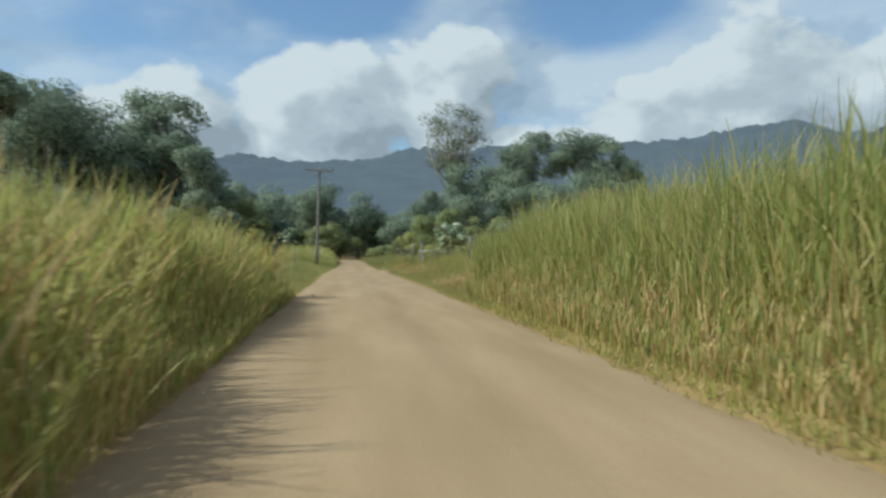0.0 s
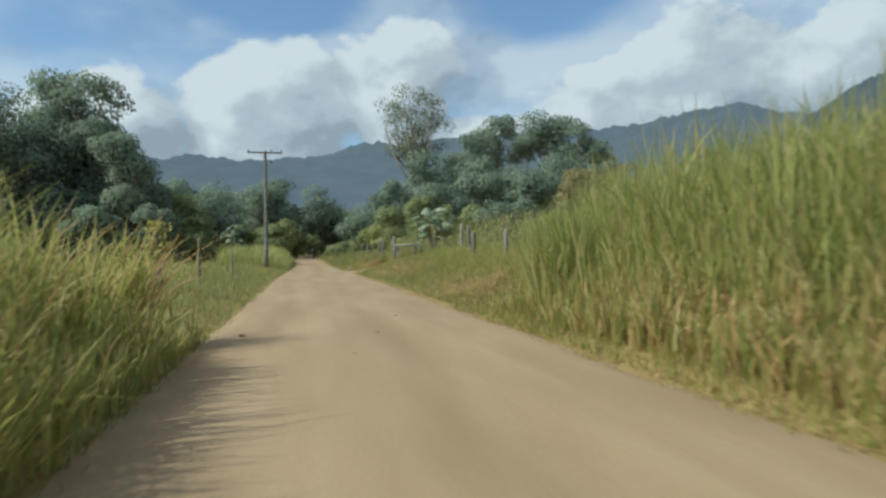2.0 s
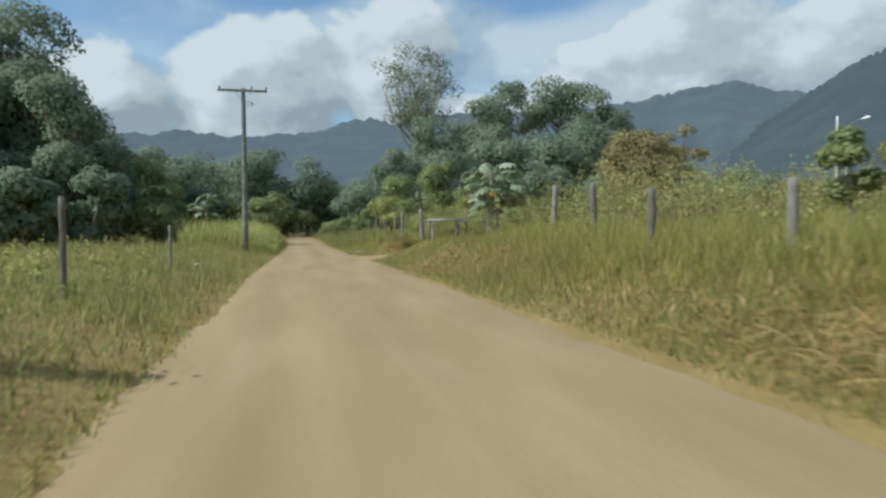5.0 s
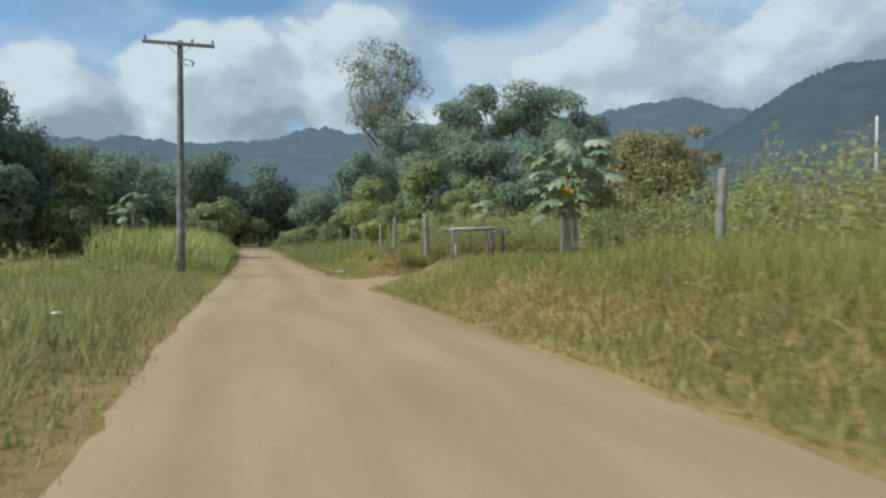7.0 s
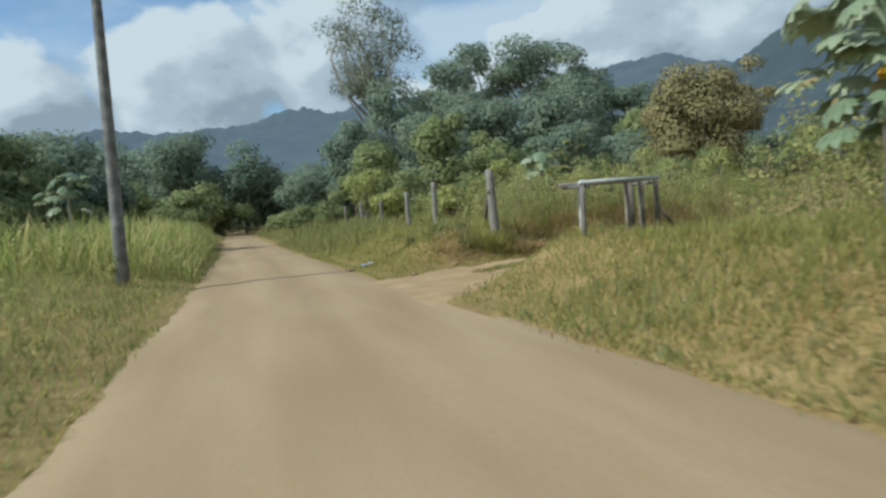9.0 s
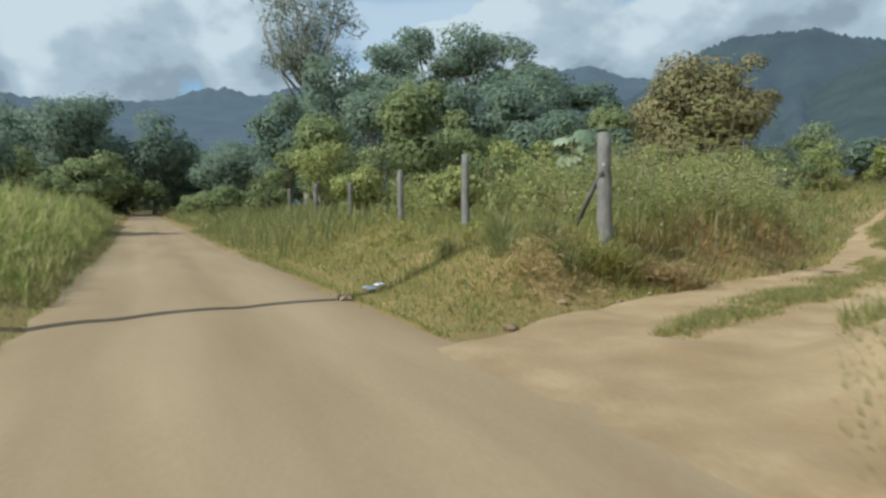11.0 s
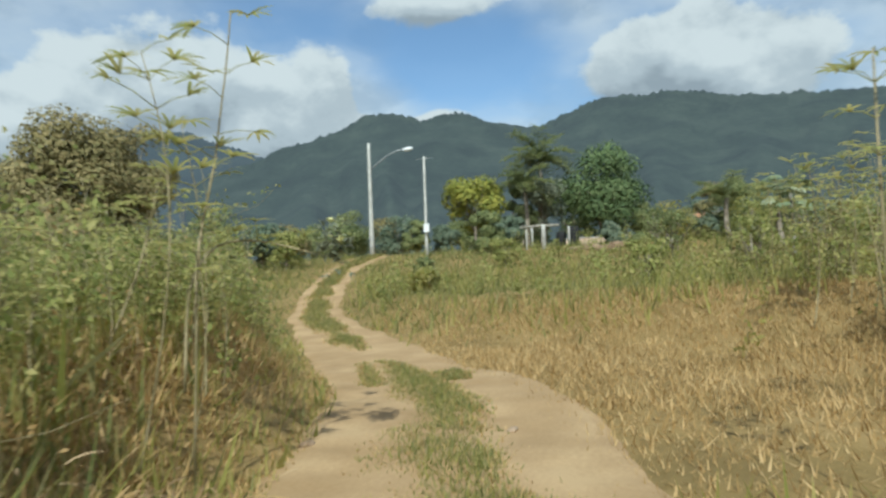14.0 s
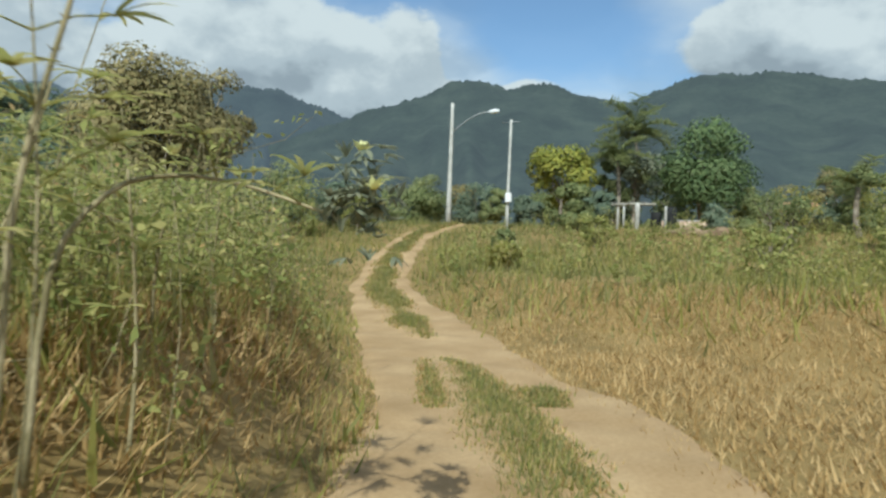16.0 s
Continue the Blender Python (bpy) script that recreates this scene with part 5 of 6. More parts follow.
    # broad-leaved clumps on the bank by the gate
    for cx, cy, m, L in ((5.85, 80.6, 110, 0.5), (5.55, 82.0, 150, 0.6), (5.2, 81.3, 90, 0.5), (6.35, 80.75, 150, 0.56), (6.62, 80.72, 170, 0.58), (6.9, 80.78, 150, 0.56), (4.9, 82.6, 80, 0.5), (7.15, 80.85, 120, 0.5), (6.1, 81.5, 100, 0.5)):
        x, y = rng.normal(cx, 0.10, m), rng.normal(cy, 0.10, m)
        V, Q = blades(rng, ground_base(x, y), L * rng.uniform(0.6, 1.3, m), 0.019 * rng.uniform(0.6, 1.3, m), rng.uniform(0, 6.28, m), np.abs(rng.normal(0.25, 0.25, m)), np.abs(rng.normal(1.1, 0.4, m)), 5)
        stuff("grass_clump", V, Q, M_GRASS if cx < 6.2 else M_OLIVE, "arching clump of broad grass on the bank", "grass")

    n = 6500
    x, y = scatter(rng, n, 6.0, 11.5, 44.5, 54)
    h = (1.25 - 0.07 * (y - 44.5)) * rng.uniform(0.6, 1.15, n) * (0.6 + 0.4 * smooth(6.0, 7.5, x)) * (1 + 0.25 * wave(x, y, 0.8, 4.4))
    dry = rng.random(n)
    for m, mat, nm, lb in ((dry < 0.6, M_CANE, "waist_high_grass", "waist-high green grass behind the fence"), (dry >= 0.6, M_OLIVE, "waist_high_yellow_grass", "waist-high yellowing grass behind the fence")):
        V, Q = tall_wall(rng, m.sum(), x[m], y[m], h[m], 0.026, 0.25)
        stuff(nm, V, Q, mat, lb, "tall grass")

    # short grass of the verges and the field edges
    def turf(name, n, x0, x1, y0, y1, lo, hi, w, mat, label, keep=None, seg=1, lean=0.35, curl=0.6):
        x, y = scatter(rng, n, x0, x1, y0, y1)
        k = off_road(x, y, -0.12) & off_track(x, y)
        if keep is not None:
            k &= keep(x, y)
        x, y = x[k], y[k]
        m = len(x)
        edge = np.minimum(np.where(x < 1, road_left(y) - x, x - road_right(y)), 2.0)
        o, _ = track_off(x, y)
        edge = np.minimum(edge, np.abs(np.abs(o) - 1.0) * 0.8 + np.where(np.abs(o) < 0.4, 0.0, 0.1))
        hh = (lo + (hi - lo) * rng.random(m) ** 1.6) * (0.45 + 0.55 * smooth(0.0, 0.9, edge)) * (1 + 0.35 * wave(x, y, 0.8, 3.0))
        corner = smooth(2.5, 3.5, x) * (1 - smooth(6.0, 7.0, x)) * smooth(71.5, 73.5, y) * (1 - smooth(90, 96, y))
        hh = hh * (1 - 0.55 * corner)
        V, Q = blades(rng, ground_base(x, y), np.maximum(hh, 0.05), w * rng.uniform(0.6, 1.4, m), rng.uniform(0, 6.28, m), np.abs(rng.normal(0, lean, m)), np.abs(rng.normal(curl, 0.4, m)), seg)
        stuff(name, V, Q, mat, label, "grass")

    patch = lambda s, seed, t: (lambda x, y: wave(x, y, s, seed) + rng.normal(0, 0.35, len(x)) > t)
    turf("left_verge_grass", 64000, -6.5, -0.3, 36, 112, 0.10, 0.42, 0.021, M_GRASS, "short green grass on the road's verge")
    turf("left_verge_yellow", 26000, -7.5, -0.3, 34, 105, 0.12, 0.5, 0.021, M_OLIVE, "yellow-green tufts on the road's verge", patch(0.9, 4.0, -0.1))
    turf("left_field_grass", 26000, -42, -5.5, 2, 130, 0.3, 0.8, 0.05, M_GRASS, "grass of the open field")
    turf("right_verge_grass", 70000, 2.7, 9.0, 40, 112, 0.12, 0.5, 0.021, M_GRASS, "short green grass on the road's verge")
    turf("junction_grass", 34000, 2.6, 7.4, 79.0, 92, 0.1, 0.38, 0.018, M_OLIVE, "short yellow-green grass on the corner of the junction")
    turf("right_verge_olive", 26000, 2.7, 10.0, 40, 108, 0.12, 0.55, 0.021, M_OLIVE, "yellow-green tufts on the road's verge", patch(0.9, 5.0, 0.0))
    turf("right_verge_straw", 15000, 2.8, 8.0, 40, 88, 0.08, 0.4, 0.022, M_STRAW, "dry straw on the bank beside the road", patch(0.8, 6.0, 0.25), lean=0.8, curl=0.8)
    turf("right_edge_grass", 24000, 3.3, 5.3, 42, 74.5, 0.08, 0.26, 0.017, M_OLIVE, "low yellow-green grass on the slope beside the road", patch(0.7, 2.0, -0.6), lean=0.6)
    turf("right_edge_straw", 12000, 3.3, 5.3, 42, 74.5, 0.06, 0.22, 0.016, M_STRAW, "flattened dry grass on the slope beside the road", lean=1.0, curl=0.8)
    turf("left_edge_grass", 13000, -3.2, -1.2, 40, 80, 0.06, 0.22, 0.017, M_OLIVE, "low yellow-green grass along the road's edge", lean=0.6)
    turf("left_edge_straw", 7000, -3.0, -1.2, 40, 80, 0.06, 0.2, 0.016, M_STRAW, "flattened dry grass along the road's edge", lean=1.0, curl=0.8)
    turf("stand_grass", 16000, 3.6, 9.5, 68.5, 77.4, 0.08, 0.32, 0.018, M_OLIVE, "low yellow-green grass round the stand of poles", lean=0.5)
    turf("stand_straw", 7000, 3.6, 9.5, 68.5, 77.4, 0.06, 0.24, 0.017, M_STRAW, "flattened dry grass round the stand of poles", lean=1.0, curl=0.8)
    turf("start_verge_grass", 18000, 3.5, 6.0, 17, 46, 0.1, 0.5, 0.022, M_OLIVE, "yellow-green grass under the tall wall of grass")
    turf("start_verge_straw", 12000, 3.6, 6.4, 17, 46, 0.1, 0.45, 0.02, M_STRAW, "dry straw under the tall wall of grass", patch(0.8, 6.0, 0.1), lean=0.8)
    turf("field_grass", 44000, 8.5, 48, 2, 116, 0.25, 0.75, 0.042, M_GRASS, "rough grass of the field", lambda x, y: (track_off(x, y)[0] < 0) | (y < 70) | (x + 1.2 * rng.normal(size=len(x)) > 22))
    turf("field_yellow", 26000, 8.5, 36, 44, 116, 0.3, 0.9, 0.038, M_OLIVE, "yellowing rough grass of the field", lambda x, y: (wave(x, y, 0.5, 7.0) + rng.normal(0, 0.35, len(x)) > -0.1) & ((track_off(x, y)[0] < 0) | (x + 1.5 * rng.normal(size=len(x)) > 21) | (y < 70)))
    near_dry = lambda x, y: (wave(x, y, 0.6, 8.0) + rng.normal(0, 0.4, len(x)) > -0.75) & (track_off(x, y)[0] > 0.8)
    turf("dry_field_grass", 150000, 6.0, 25, 71, 86, 0.06, 0.26, 0.020, M_STRAW, "dry tan grass beside the sandy track", near_dry, seg=1, lean=1.1, curl=0.8)
    turf("weed_bank_grass", 22000, 7.4, 20, 80.3, 89, 0.08, 0.42, 0.014, M_OLIVE, "yellow-green grass under the weeds", lambda x, y: (track_off(x, y)[0] < -1.0) & (track_off(x, y)[0] > -4.5), lean=0.3, curl=0.5)
    near_left = lambda x, y: (track_off(x, y)[0] < -1.0) & (track_off(x, y)[0] > -4.0)
    turf("near_bank_straw", 60000, 7.6, 18, 80.0, 86.5, 0.08, 0.30, 0.019, M_STRAW, "thick dry tan grass at the foot of the weeds", near_left, lean=0.9, curl=0.8)
    turf("near_bank_grass", 10000, 7.6, 16, 80.4, 86, 0.1, 0.42, 0.014, M_OLIVE, "yellow-green grass at the foot of the weeds", lambda x, y: (track_off(x, y)[0] < -2.1) & (track_off(x, y)[0] > -4.0), lean=0.3, curl=0.6)
    turf("far_field_grass", 14000, -60, 90, 110, 210, 0.4, 1.0, 0.09, M_GRASS, "distant rough grass", lambda x, y: off_road(x, y, 0.3))
    turf("knoll_grass", 44000, 17, 64, 70, 106, 0.12, 0.45, 0.036, M_GRASS, "green grass on the slope of the knoll", lambda x, y: (track_off(x, y)[0] < 0) | (x + 1.5 * rng.normal(size=len(x)) > 22.5))
    turf("knoll_dry_grass", 22000, 20, 60, 58, 100, 0.15, 0.55, 0.036, M_OLIVE, "yellowing grass on the slope of the knoll", patch(0.4, 9.0, 0.0))
    # the green strip between the ruts, worn thin at its edges, with lesser strips beside it
    n = 420000
    t = rng.random(n) ** 1.25 * 0.8 + 0.06
    i = np.minimum((t * (len(TRACK_FINE) - 1)).astype(int), len(TRACK_FINE) - 2)
    D = TRACK_FINE[i + 1] - TRACK_FINE[i]
    P = TRACK_FINE[i] + D * rng.random((n, 1))
    D = D / np.linalg.norm(D, axis=1)[:, None]
    o = rng.uniform(-1.0, 1.3, n)
    x, y = P[:, 0] + D[:, 1] * o, P[:, 1] - D[:, 0] * o
    rag = wave(x, y, 1.6, 1.0) + 0.6 * wave(x, y, 5.0, 2.0)
    cover = strip_half(x) * (1 + 0.35 * rag) - np.abs(o - np.interp(x, [6, 8, 12.5, 16, 20], [0.2, 0.32, 0.12, 0.15, 0.0]) + 0.06 * wave(x, y, 0.9, 7.0)) + 0.10 * rng.normal(size=n) - 0.02
    side = lambda a, b, w: w * (1 + 0.3 * rag) + 0.06 * rng.normal(size=n) - np.abs((x - a[0]) * (b[1] - a[1]) - (y - a[1]) * (b[0] - a[0])) / math.dist(a, b) - 9.0 * np.abs(((x - a[0]) * (b[0] - a[0]) + (y - a[1]) * (b[1] - a[1])) / math.dist(a, b) ** 2 - 0.5).clip(0.5, 9) + 4.5
    cover = np.where(strip_half(x) > 0.05, cover, -1)
    cover = np.maximum(cover, side((14.0, 81.85), (16.5, 83.05), 0.12))
    cover = np.maximum(cover, side((14.6, 80.95), (15.5, 81.2), 0.25) - 0.04)
    bare = rng.random(n) < 0.1 + 0.45 * smooth(0.1, 0.9, -rag)
    k = (cover > 0) & ~bare
    x, y, cover = x[k], y[k], cover[k]
    m = len(x)
    L = rng.uniform(0.03, 0.10, m) * (0.6 + 0.6 * smooth(0, 0.3, cover))
    pick = rng.random(m) - 0.35 * (1 - smooth(0, 0.2, cover))
    for k, mat, nm, lb in ((pick > 0.42, M_GRASS, "track_strip_grass", "low green grass between the wheel ruts"), ((pick <= 0.42) & (pick > 0.1), M_OLIVE, "track_strip_yellow_grass", "yellowing grass between the wheel ruts"), (pick <= 0.1, M_STRAW, "track_strip_straw", "dry blades between the wheel ruts")):
        q = int(k.sum())
        V, Q = blades(rng, ground_base(x[k], y[k], -0.03), 1.15 * L[k] * (1 + 0.05 * (x[k] - 14).clip(0, 30)), (0.014 + 0.0016 * (x[k] - 14).clip(0, 30)) * rng.uniform(0.6, 1.4, q), rng.uniform(0, 6.28, q), np.abs(rng.normal(0, 0.6, q)), np.abs(rng.normal(0.6, 0.4, q)), 1)
        stuff(nm, V, Q, mat, lb, "grass")
    n = 16000
    x, y = scatter(rng, n, 5.2, 8.6, 45, 76)
    k = off_track(x, y) & (track_off(x, y)[0] > 2.0)
    x, y = x[k], y[k]
    m = len(x)
    low = 1 - 0.55 * smooth(64, 69, y) - 0.2 * smooth(72, 74, y)
    V, Q = blades(rng, ground_base(x, y), low * (0.3 + 0.40 * smooth(5.2, 6.4, x)) * rng.uniform(0.6, 1.3, m), 0.02 * rng.uniform(0.6, 1.4, m), rng.uniform(0, 6.28, m), np.abs(rng.normal(0, 0.3, m)), np.abs(rng.normal(0.6, 0.4, m)), 2)
    stuff("fence_line_grass", V, Q, M_OLIVE, "knee-high yellow-green grass along the fence", "grass")
    # taller mound of grass on both sides farther up the road
    n = 9000
    x, y = scatter(rng, n, -6.0, -1.0, 83, 125)
    d = road_left(y) - x
    k = d > 0.1
    x, y, d = x[k], y[k], d[k]
    V, Q = tall_wall(rng, len(x), x, y, (0.5 + 1.1 * smooth(0.3, 1.8, d)) * rng.uniform(0.8, 1.2, len(x)), 0.035, 0.35)
    stuff("grass_mound", V, Q, M_CANE, "waist-high green grass beside the road", "tall grass")
    n = 4500
    x, y = scatter(rng, n, 3.0, 6.2, 88, 150)
    k = x > road_right(y) + 0.3
    x, y = x[k], y[k]
    V, Q = tall_wall(rng, len(x), x, y, rng.uniform(0.4, 0.9, len(x)), 0.035, 0.35)
    stuff("far_verge_grass", V, Q, M_GRASS, "rough green grass beside the road", "tall grass")


def weed_set(rng, x, y, h, n_leaf, leaf, droop=0.25):
    """Thin branching stems with small leaves along them, for many plants at once."""
    sets_s, C, Nn = [], [], []
    for px, py, ph in zip(x, y, h):
        z = float(height(np.array([px]), np.array([py]))[0])
        top = np.array([px + rng.normal(0, 0.12) * ph, py + rng.normal(0, 0.12) * ph, z + ph])
        line = branch_line(rng, (px, py, z - 0.05), top, 0.06, 5)
        sets_s.append(tube(line, np.linspace(0.0065, 0.0025, 5) * (0.5 + ph * 0.5), 4))
        for _ in range(4):
            a = line[rng.integers(1, 4)]
            e = a + np.array([rng.normal(0, 0.22), rng.normal(0, 0.22), rng.uniform(0.05, 0.35)]) * ph
            sets_s.append(tube(branch_line(rng, a, e, 0.1, 3), [0.0035, 0.0025, 0.002], 3))
            m = n_leaf // 4
            t = rng.random((m, 1))
            C.append(a + (e - a) * t + rng.normal(0, 0.05 * ph + 0.02, (m, 3)))
        m = n_leaf // 3
        t = rng.uniform(0.15, 1.05, (m, 1))
        C.append(np.array([px, py, z]) + (top - np.array([px, py, z])) * t + rng.normal(0, 0.06 * ph + 0.02, (m, 3)))
    C = np.concatenate(C)
    Nn = rng.normal(0, 0.6, C.shape) + np.array([0, 0, 0.8 - droop])
    L = leaves(rng, C, Nn, leaf * rng.uniform(0.6, 1.4, len(C)), 0.5)
    return join(*sets_s), L


def build_weeds():
    rng = np.random.default_rng(202)

    def field(name, n, x0, x1, y0, y1, lo, hi, n_leaf, leaf, mat, label, keep):
        x, y = scatter(rng, n, x0, x1, y0, y1)
        k = keep(x, y) & off_road(x, y, 1.2)
        x, y = x[k], y[k]
        S, L = weed_set(rng, x, y, rng.uniform(lo, hi, len(x)), n_leaf, leaf)
        stuff(name + "_stems", *S, M_STEM, "thin pale stems of " + label, "weeds")
        stuff(name + "_leaves", *L, mat, label, "weeds")

    left_side = lambda x, y: track_off(x, y)[0] < -1.5
    field("gate_weeds", 380, 7.3, 22, 80.6, 96, 0.5, 1.45, 70, 0.075, M_WEED, "tangled green weeds beside the track", lambda x, y: (track_off(x, y)[0] < -1.7) & (track_off(x, y)[0] > -14))
    field("gate_dry_weeds", 200, 7.4, 22, 80.8, 90, 0.5, 1.4, 16, 0.05, M_STRAW, "dry tan weeds beside the track", lambda x, y: left_side(x, y) & (track_off(x, y)[0] > -6))
    field("gate_stalks", 150, 7.4, 20, 81.2, 92, 1.1, 2.0, 12, 0.07, M_WEED, "tall half-bare weeds beside the track", lambda x, y: (track_off(x, y)[0] < -2.2) & (track_off(x, y)[0] > -9))
    field("near_weeds", 230, 7.9, 15, 80.4, 86, 0.35, 1.15, 70, 0.065, M_WEED, "leafy green weeds at the track's edge", lambda x, y: (track_off(x, y)[0] < -2.0) & (track_off(x, y)[0] > -4.6))
    field("field_weeds", 420, 8, 30, 84, 106, 0.9, 1.9, 46, 0.14, M_WEED, "leafy weeds standing in the field", lambda x, y: track_off(x, y)[0] < -3)
    field("south_weeds", 360, 6.9, 34, 44, 73, 0.35, 0.95, 40, 0.12, M_WEED, "leafy weeds in the field behind the fence", lambda x, y: (x > 6.6) & ((y < 73) | (x > 14)))
    field("south_dry_weeds", 300, 8.0, 36, 46, 77.5, 0.5, 1.3, 26, 0.10, M_OLIVE, "yellowing weeds in the field", lambda x, y: (track_off(x, y)[0] > 4.4) & ((x > 12) | (y < 74)))
    behind_fence = lambda x, y: (x > 8.4 + 0.25 * np.maximum(y - 71, 0)) & (wave(x, y, 0.5, 3.3) > -0.5)
    field("fence_tall_weeds", 330, 8.6, 26, 61, 75.5, 1.1, 2.5, 56, 0.12, M_WEED, "tall olive weeds standing behind the fence", behind_fence)
    field("fence_dry_weeds", 300, 8.4, 26, 60, 75.8, 1.0, 2.3, 36, 0.10, M_LEAF_RUST, "tall brown seeding weeds behind the fence", behind_fence)
    field("slope_weeds", 260, 24, 46, 66, 90, 0.4, 1.2, 36, 0.13, M_WEED, "green weeds on the slope of the knoll", lambda x, y: np.abs(track_off(x, y)[0]) > 2.0)
    field("bank_weeds", 70, 4.0, 7.4, 82.2, 96, 0.2, 0.5, 50, 0.07, M_OLIVE, "low leafy weeds on the bank by the gate", lambda x, y: track_off(x, y)[0] < -2.2)
    field("left_weeds", 130, -12, -2.6, 44, 90, 0.3, 0.8, 40, 0.10, M_WEED, "low leafy weeds on the verge", lambda x, y: x < -2.4)
    # dead leaf and stalk litter on the banks
    def litter(name, n, cx, cy, sx, sy, L, label, mat=M_DEAD, lift=0.10):
        x, y = rng.normal(cx, sx, n), rng.normal(cy, sy, n)
        k = off_road(x, y, 0.2)
        x, y = x[k], y[k]
        b = ground_base(x, y, -0.02)
        b[:, 2] += rng.random(len(x)) * lift
        V, Q = blades(rng, b, L * rng.uniform(0.5, 1.4, len(x)), rng.uniform(0.010, 0.022, len(x)), rng.uniform(0, 6.28, len(x)), rng.uniform(1.0, 1.6, len(x)), rng.uniform(0.2, 1.0, len(x)), 4)
        stuff(name, V, Q, mat, label, "dead leaves")

    litter("dead_leaf_heap", 520, 7.85, 80.75, 0.42, 0.16, 0.17, "heap of dry brown leaves and stalks by the gate", M_DEAD, 0.34)
    litter("cut_stalk_heap", 520, 7.7, 80.55, 0.36, 0.16, 0.22, "heap of pale dry stalks and leaves by the gate", M_STRAW, 0.4)
    litter("dead_leaf_patch", 400, 5.2, 80.4, 0.5, 0.28, 0.26, "dry tan cut leaves on the bank by the gate", M_STRAW, 0.28)
    litter("dead_leaf_bank", 230, 5.77, 80.98, 0.5, 0.22, 0.17, "dry brown leaves lying in the short grass", M_DEAD, 0.22)
    litter("cut_cane_leaves", 1500, 4.9, 49.6, 0.55, 1.5, 0.42, "scattered dry cut leaves on the bank", M_STRAW, 0.3)
    litter("cut_cane_leaves", 700, 5.0, 66.0, 0.6, 1.4, 0.42, "scattered dry cut leaves on the bank", M_STRAW, 0.25)
    litter("cut_cane_leaves", 700, 5.4, 61.6, 0.6, 1.3, 0.42, "scattered dry cut leaves on the bank", M_STRAW, 0.25)
    litter("cut_cane_leaves", 700, 5.1, 38.9, 0.25, 0.7, 0.5, "scattered dry cut leaves on the bank", M_STRAW, 0.6)


def tall_weed(x, y, top, label, seed, bend=None, r=0.012, bare=0.0, size=0.16):
    """A tall single-stemmed weed with fingered leaves near its tip."""
    rng = np.random.default_rng(seed)
    z0 = float(height(np.array([x]), np.array([y]))[0]) - 0.05
    ob = thing("tall_weed", x, y, z0, label, "weed")
    o = np.array([x, y, z0])
    P = curve(np.array(bend, float) - o, 16) if bend is not None else branch_line(rng, (0, 0, 0), (rng.normal(0, 0.12), rng.normal(0, 0.12), top - z0), 0.04, 12)
    V, Q = tube(P, np.linspace(r, r * 0.45, len(P)), 8)
    sets = [(V, Q)]
    for i in range(3, len(P) - 1):
        for _ in range(2):
            a = rng.uniform(0, 6.28)
            sets.append(tube([P[i], P[i] + np.array([math.cos(a), math.sin(a), 0.6]) * 0.02 + rng.normal(0, 0.004, 3)], [r * 0.35, r * 0.1], 4))
    quads("stem", *join(*sets), M_STEM, ob, smooth=True)
    n = int(9 * (1 - bare)) + 4
    for i in range(n):
        t = 1 - 0.42 * (i / n) ** 1.3
        b = P[min(len(P) - 1, int(t * (len(P) - 1)))]
        az = i * 2.4 + rng.uniform(-0.4, 0.4)
        e = b + np.array([math.cos(az), math.sin(az), rng.uniform(0.1, 0.7)]) * size * rng.uniform(0.8, 1.6)
        fingers = 7
        aa = az + np.linspace(-1.5, 1.5, fingers)
        V, Q = blades(rng, np.repeat(e[None], fingers, 0), np.full(fingers, size) * rng.uniform(0.7, 1.2, fingers), np.full(fingers, size * 0.17), aa, np.full(fingers, rng.uniform(0.9, 1.5)), np.full(fingers, 0.7), 4)
        V, Q = join((V, Q), tube([b, (b + e) / 2 + (0, 0, 0.02), e], [0.004, 0.003, 0.003], 4))
        quads("leaf", V, Q, M_WEED, ob)
    return ob


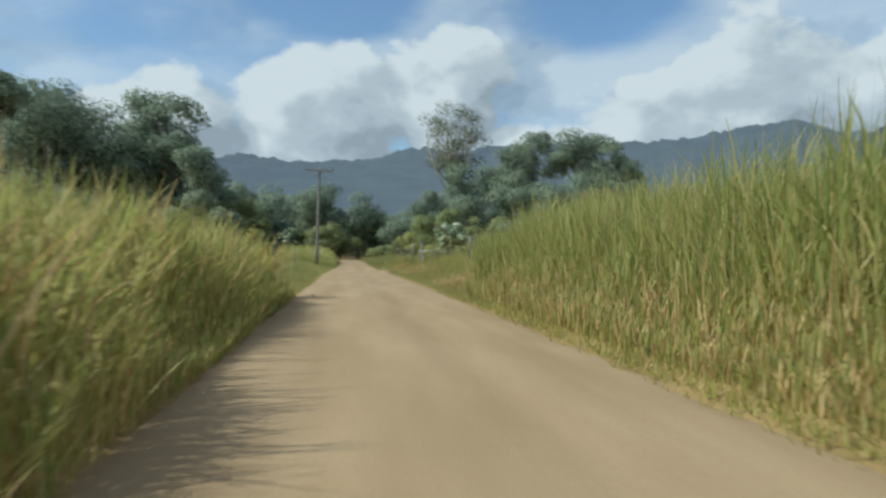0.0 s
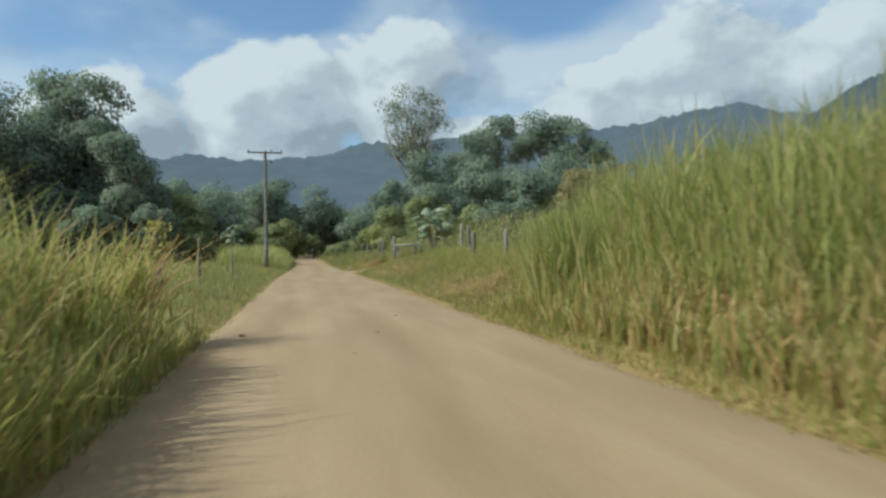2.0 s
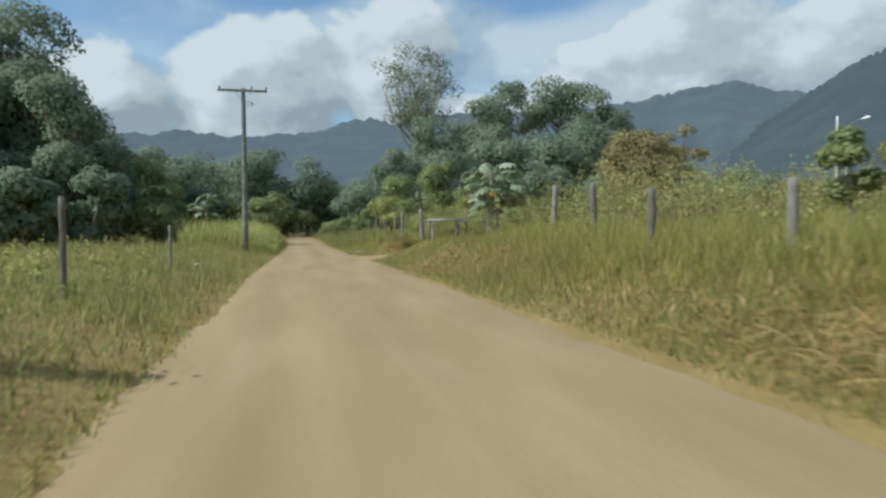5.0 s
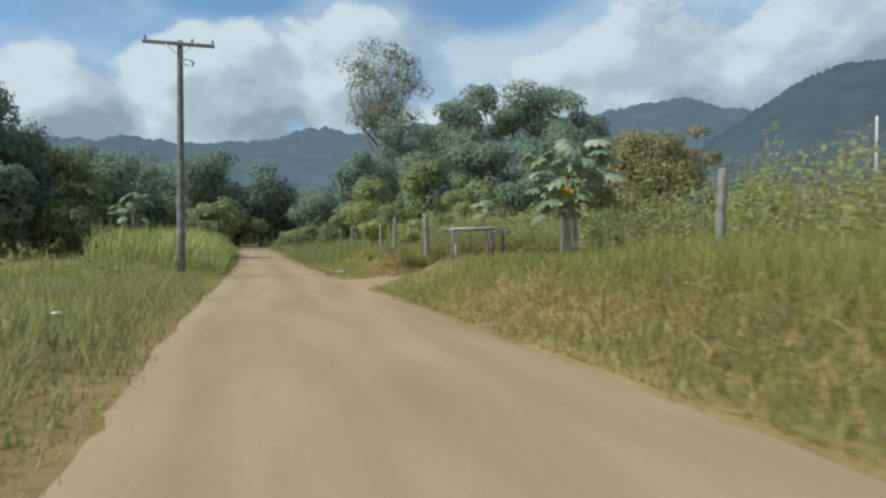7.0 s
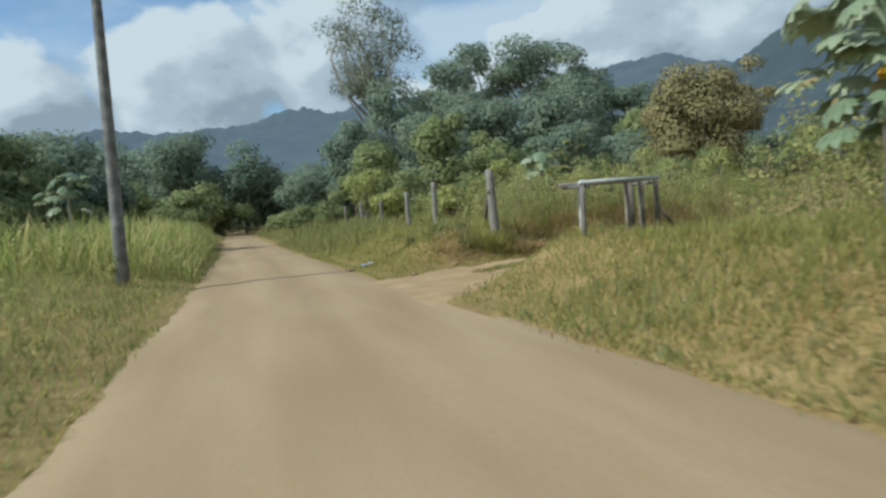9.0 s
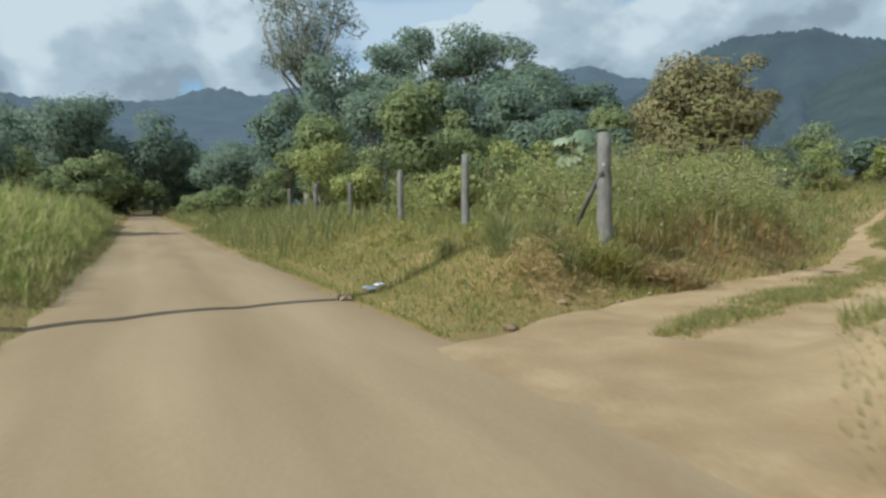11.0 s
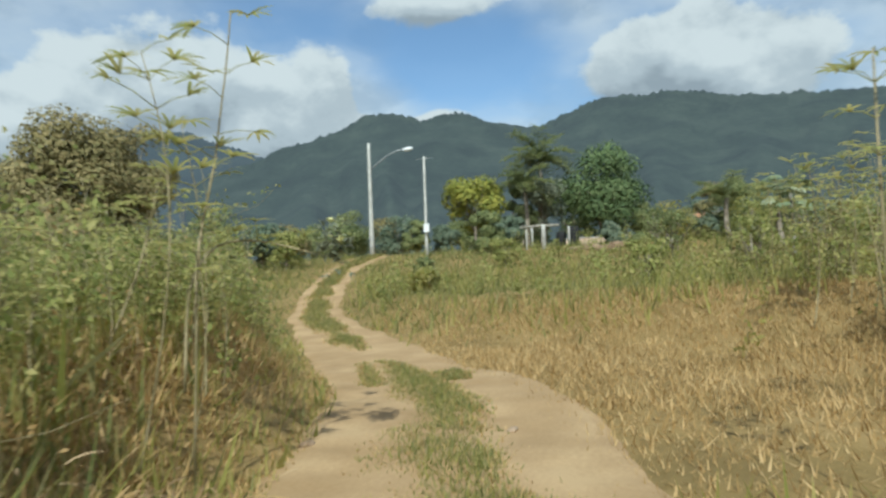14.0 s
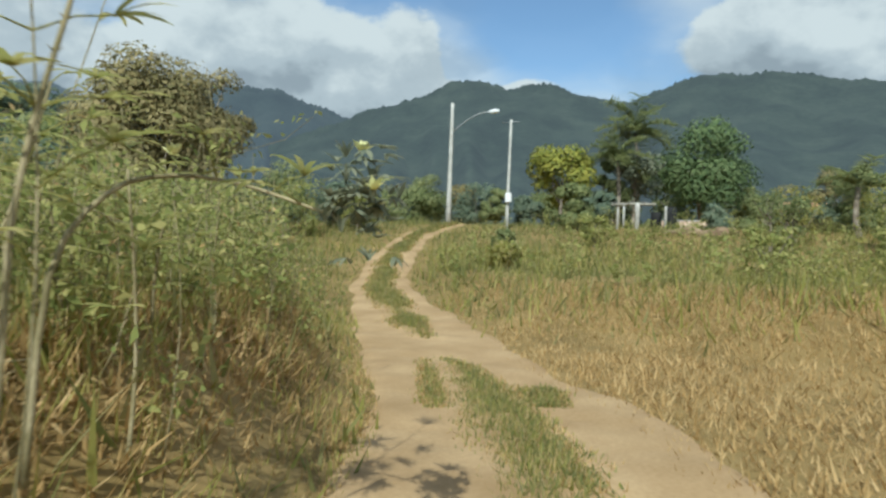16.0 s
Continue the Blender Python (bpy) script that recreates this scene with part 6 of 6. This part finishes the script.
def build_near_weeds():
    T = "tall thorny weed with fingered leaves beside the track"
    tall_weed(9.28, 81.14, 2.78, T, 1, r=0.0105, bare=0.5, size=0.2, bend=[(9.25, 81.16, 0.20), (9.28, 81.14, 1.37), (9.28, 81.14, 1.54), (9.30, 81.12, 1.78), (9.33, 81.10, 1.97), (9.36, 81.08, 2.13), (9.38, 81.06, 2.26), (9.40, 81.05, 2.39), (9.44, 81.02, 2.75), (9.47, 81.0, 3.0), (9.5, 80.98, 3.35)])
    tall_weed(8.97, 81.35, 2.95, T, 2, r=0.007, size=0.18)
    tall_weed(9.36, 81.32, 2.6, T, 25, r=0.006, size=0.18)
    tall_weed(9.85, 82.4, 2.25, T, 3)
    tall_weed(10.4, 81.9, 1.9, T, 4)
    tall_weed(11.2, 82.6, 1.7, T, 5)
    tall_weed(11.9, 83.4, 1.9, T, 6)
    tall_weed(10.9, 83.3, 2.3, T, 7)
    tall_weed(12.6, 84.4, 2.1, T, 8)
    tall_weed(9.88, 77.05, 2.65, T, 9)
    tall_weed(11.0, 75.6, 2.4, T, 10)
    tall_weed(12.5, 76.2, 2.0, T, 11)
    tall_weed(13.2, 74.6, 2.5, T, 12)
    tall_weed(15.0, 75.2, 2.2, T, 13)
    tall_weed(8.6, 83.2, 2.6, T, 14)
    tall_weed(8.0, 84.6, 2.4, T, 15)
    tall_weed(9.6, 85.3, 2.7, T, 16)
    tall_weed(11.6, 86.4, 2.9, T, 17)
    tall_weed(14.2, 87.0, 2.8, T, 18)
    tall_weed(16.5, 89.0, 3.2, T, 19)
    tall_weed(17.8, 90.2, 4.2, T, 20, size=0.28, r=0.02)
    tall_weed(15.3, 85.6, 2.2, T, 21)
    tall_weed(17.5, 86.8, 2.4, T, 22)
    for i, (x, y, t) in enumerate([(17.0, 75.88, 3.18), (17.83, 75.15, 3.42), (16.77, 75.12, 3.35), (19.98, 75.43, 3.29), (19.56, 74.03, 3.55), (21.26, 74.4, 3.44), (22.03, 73.52, 3.71), (22.05, 75.5, 3.39), (18.76, 74.78, 3.01)]):
        tall_weed(x, y, t, "tall leafy weed with a pale stem in the dry field", 60 + i, r=0.011, size=0.22)
    # dry forked stem beside the post
    tall_weed(7.88, 81.47, 2.0, "dry forked weed stem beside the corner post", 23, bare=1.0, bend=[(7.9, 81.5, 0.2), (7.86, 81.46, 1.0), (7.82, 81.44, 1.7), (7.9, 81.42, 2.0), (8.05, 81.36, 1.7), (8.08, 81.36, 1.4)])
    # the arching stem with its leafy, flowering tip
    ob = tall_weed(9.62, 81.5, 1.8, "arching thorny stem with a leafy flowering tip", 24, r=0.013, bend=[(9.62, 81.5, 0.75), (9.66, 81.48, 1.45), (9.82, 81.42, 1.74), (10.02, 81.33, 1.83), (10.15, 81.1, 1.81), (10.2, 80.76, 1.71)], bare=0.6)
    z0 = ob.location.z
    rng = np.random.default_rng(31)
    for i in range(64):
        b = np.array([10.2, 80.60, 1.74]) + rng.normal(0, 1, 3) * (0.05, 0.05, 0.085)
        az = i * 2.4
        e = b + np.array([math.cos(az) * 0.045, math.sin(az) * 0.045, rng.uniform(-0.08, 0.08)])
        V, Q = blades(rng, np.repeat(e[None], 6, 0) - np.array([[9.62, 81.5, z0]]), rng.uniform(0.05, 0.085, 6), np.full(6, 0.022), az + np.linspace(-1.6, 1.6, 6), np.full(6, rng.uniform(0.3, 2.0)), np.full(6, 0.7), 3)
        quads("leaf", V, Q, M_LEAF_GREY, ob)
    for p in ((10.06, 80.48, 1.78), (10.28, 80.66, 1.95), (9.96, 81.26, 1.9)):
        m = 10
        b = np.repeat((np.array(p) - np.array([9.62, 81.5, z0]))[None], m, 0)
        V, Q = blades(rng, b, np.full(m, 0.05), np.full(m, 0.034), np.arange(m) * 0.63, rng.uniform(0.3, 1.2, m), np.full(m, 0.4), 2)
        quads("flower", V, Q, M_PETAL, ob, "pale yellow flower")


def build_small():
    rng = np.random.default_rng(77)
    # litter at the road's edge
    for i, (x, y, s) in enumerate([(3.5, 82.35, 0.075), (3.7, 82.5, 0.06), (-2.69, 65.6, 0.05)]):
        bm = bmesh.new()
        bmesh.ops.create_icosphere(bm, subdivisions=2, radius=s)
        for v in bm.verts:
            v.co = Vector((v.co.x * 1.5, v.co.y, v.co.z * 0.45)) * (1 + 0.35 * float(lattice(np.array([v.co.x * 30 + i * 7]), np.array([v.co.y * 30 + v.co.z * 20]))[0]))
        ob = part("plastic_bag", bm, M_LITTER)
        ob.location = (x, y, float(height(np.array([x]), np.array([y]))[0]) + (0.07 if i < 2 else 0.16))
        tagged(ob, "crumpled white plastic litter lying in the grass", "litter", "litter beside the road")
    # stones on the road and the track
    for i, (x, y, s, kind) in enumerate([(1.3, 43.2, 0.05, 0), (0.75, 40.9, 0.04, 0), (-0.9, 43.4, 0.05, 0), (2.0, 46.0, 0.04, 0), (4.0, 79.0, 0.07, 1), (5.3, 79.9, 0.06, 1), (6.2, 79.9, 0.045, 1), (3.05, 82.1, 0.1, 0), (7.0, 80.2, 0.035, 1), (10.8, 81.2, 0.06, 1), (11.8, 79.6, 0.06, 1)]):
        bm = bmesh.new()
        bmesh.ops.create_icosphere(bm, subdivisions=2, radius=s)
        for v in bm.verts:
            v.co = Vector((v.co.x * 1.2, v.co.y, v.co.z * 0.6)) * (1 + 0.3 * float(lattice(np.array([v.co.x * 25 + i * 3]), np.array([v.co.y * 25 + v.co.z * 31]))[0]))
        ob = part("stone", bm, M_EARTH)
        z = 0.01 if kind == 0 and x < 3.2 else float(height(np.array([x]), np.array([y]))[0]) + 0.02
        ob.location = (x, y, z + s * 0.2)
        tagged(ob, "small rounded earth-brown stone lying on the dirt", "stone", "stones on the dirt")


build_trees()
palm(54.8, 84.9, 11.3, "palm with feathery fronds behind the shelter", 5, 30, 3.0)
palm(50.4, 85.4, 8.6, "pale palm with drooping fronds beside the yellow tree", 15, 24, 2.2)
palm(43.2, 73.6, 6.2, "young palm with arching fronds beside the scrub", 6, 11, 2.4)
palm(39.0, 72.0, 5.0, "young palm with arching fronds beside the scrub", 7, 11, 2.2)
papaya(7.6, 70.15, 3.0, "papaya tree with big lobed leaves and ripe fruit", 8, 56, 1.4, 2)
papaya(12.6, 89.6, 3.4, "young papaya tree with lobed leaves in the scrub", 9, 18, 1.0, 1, False)
papaya(34.5, 72.5, 4.6, "young papaya tree with lobed leaves in the scrub", 10, 18, 1.1, 1, False)
papaya(-5.6, 92.5, 3.3, "young papaya tree with lobed leaves behind the pole", 11, 18, 1.1, 1, False)
utility_pole()
street_lamps()
build_homestead()
build_posts()
build_grass()
build_weeds()
build_near_weeds()
build_small()
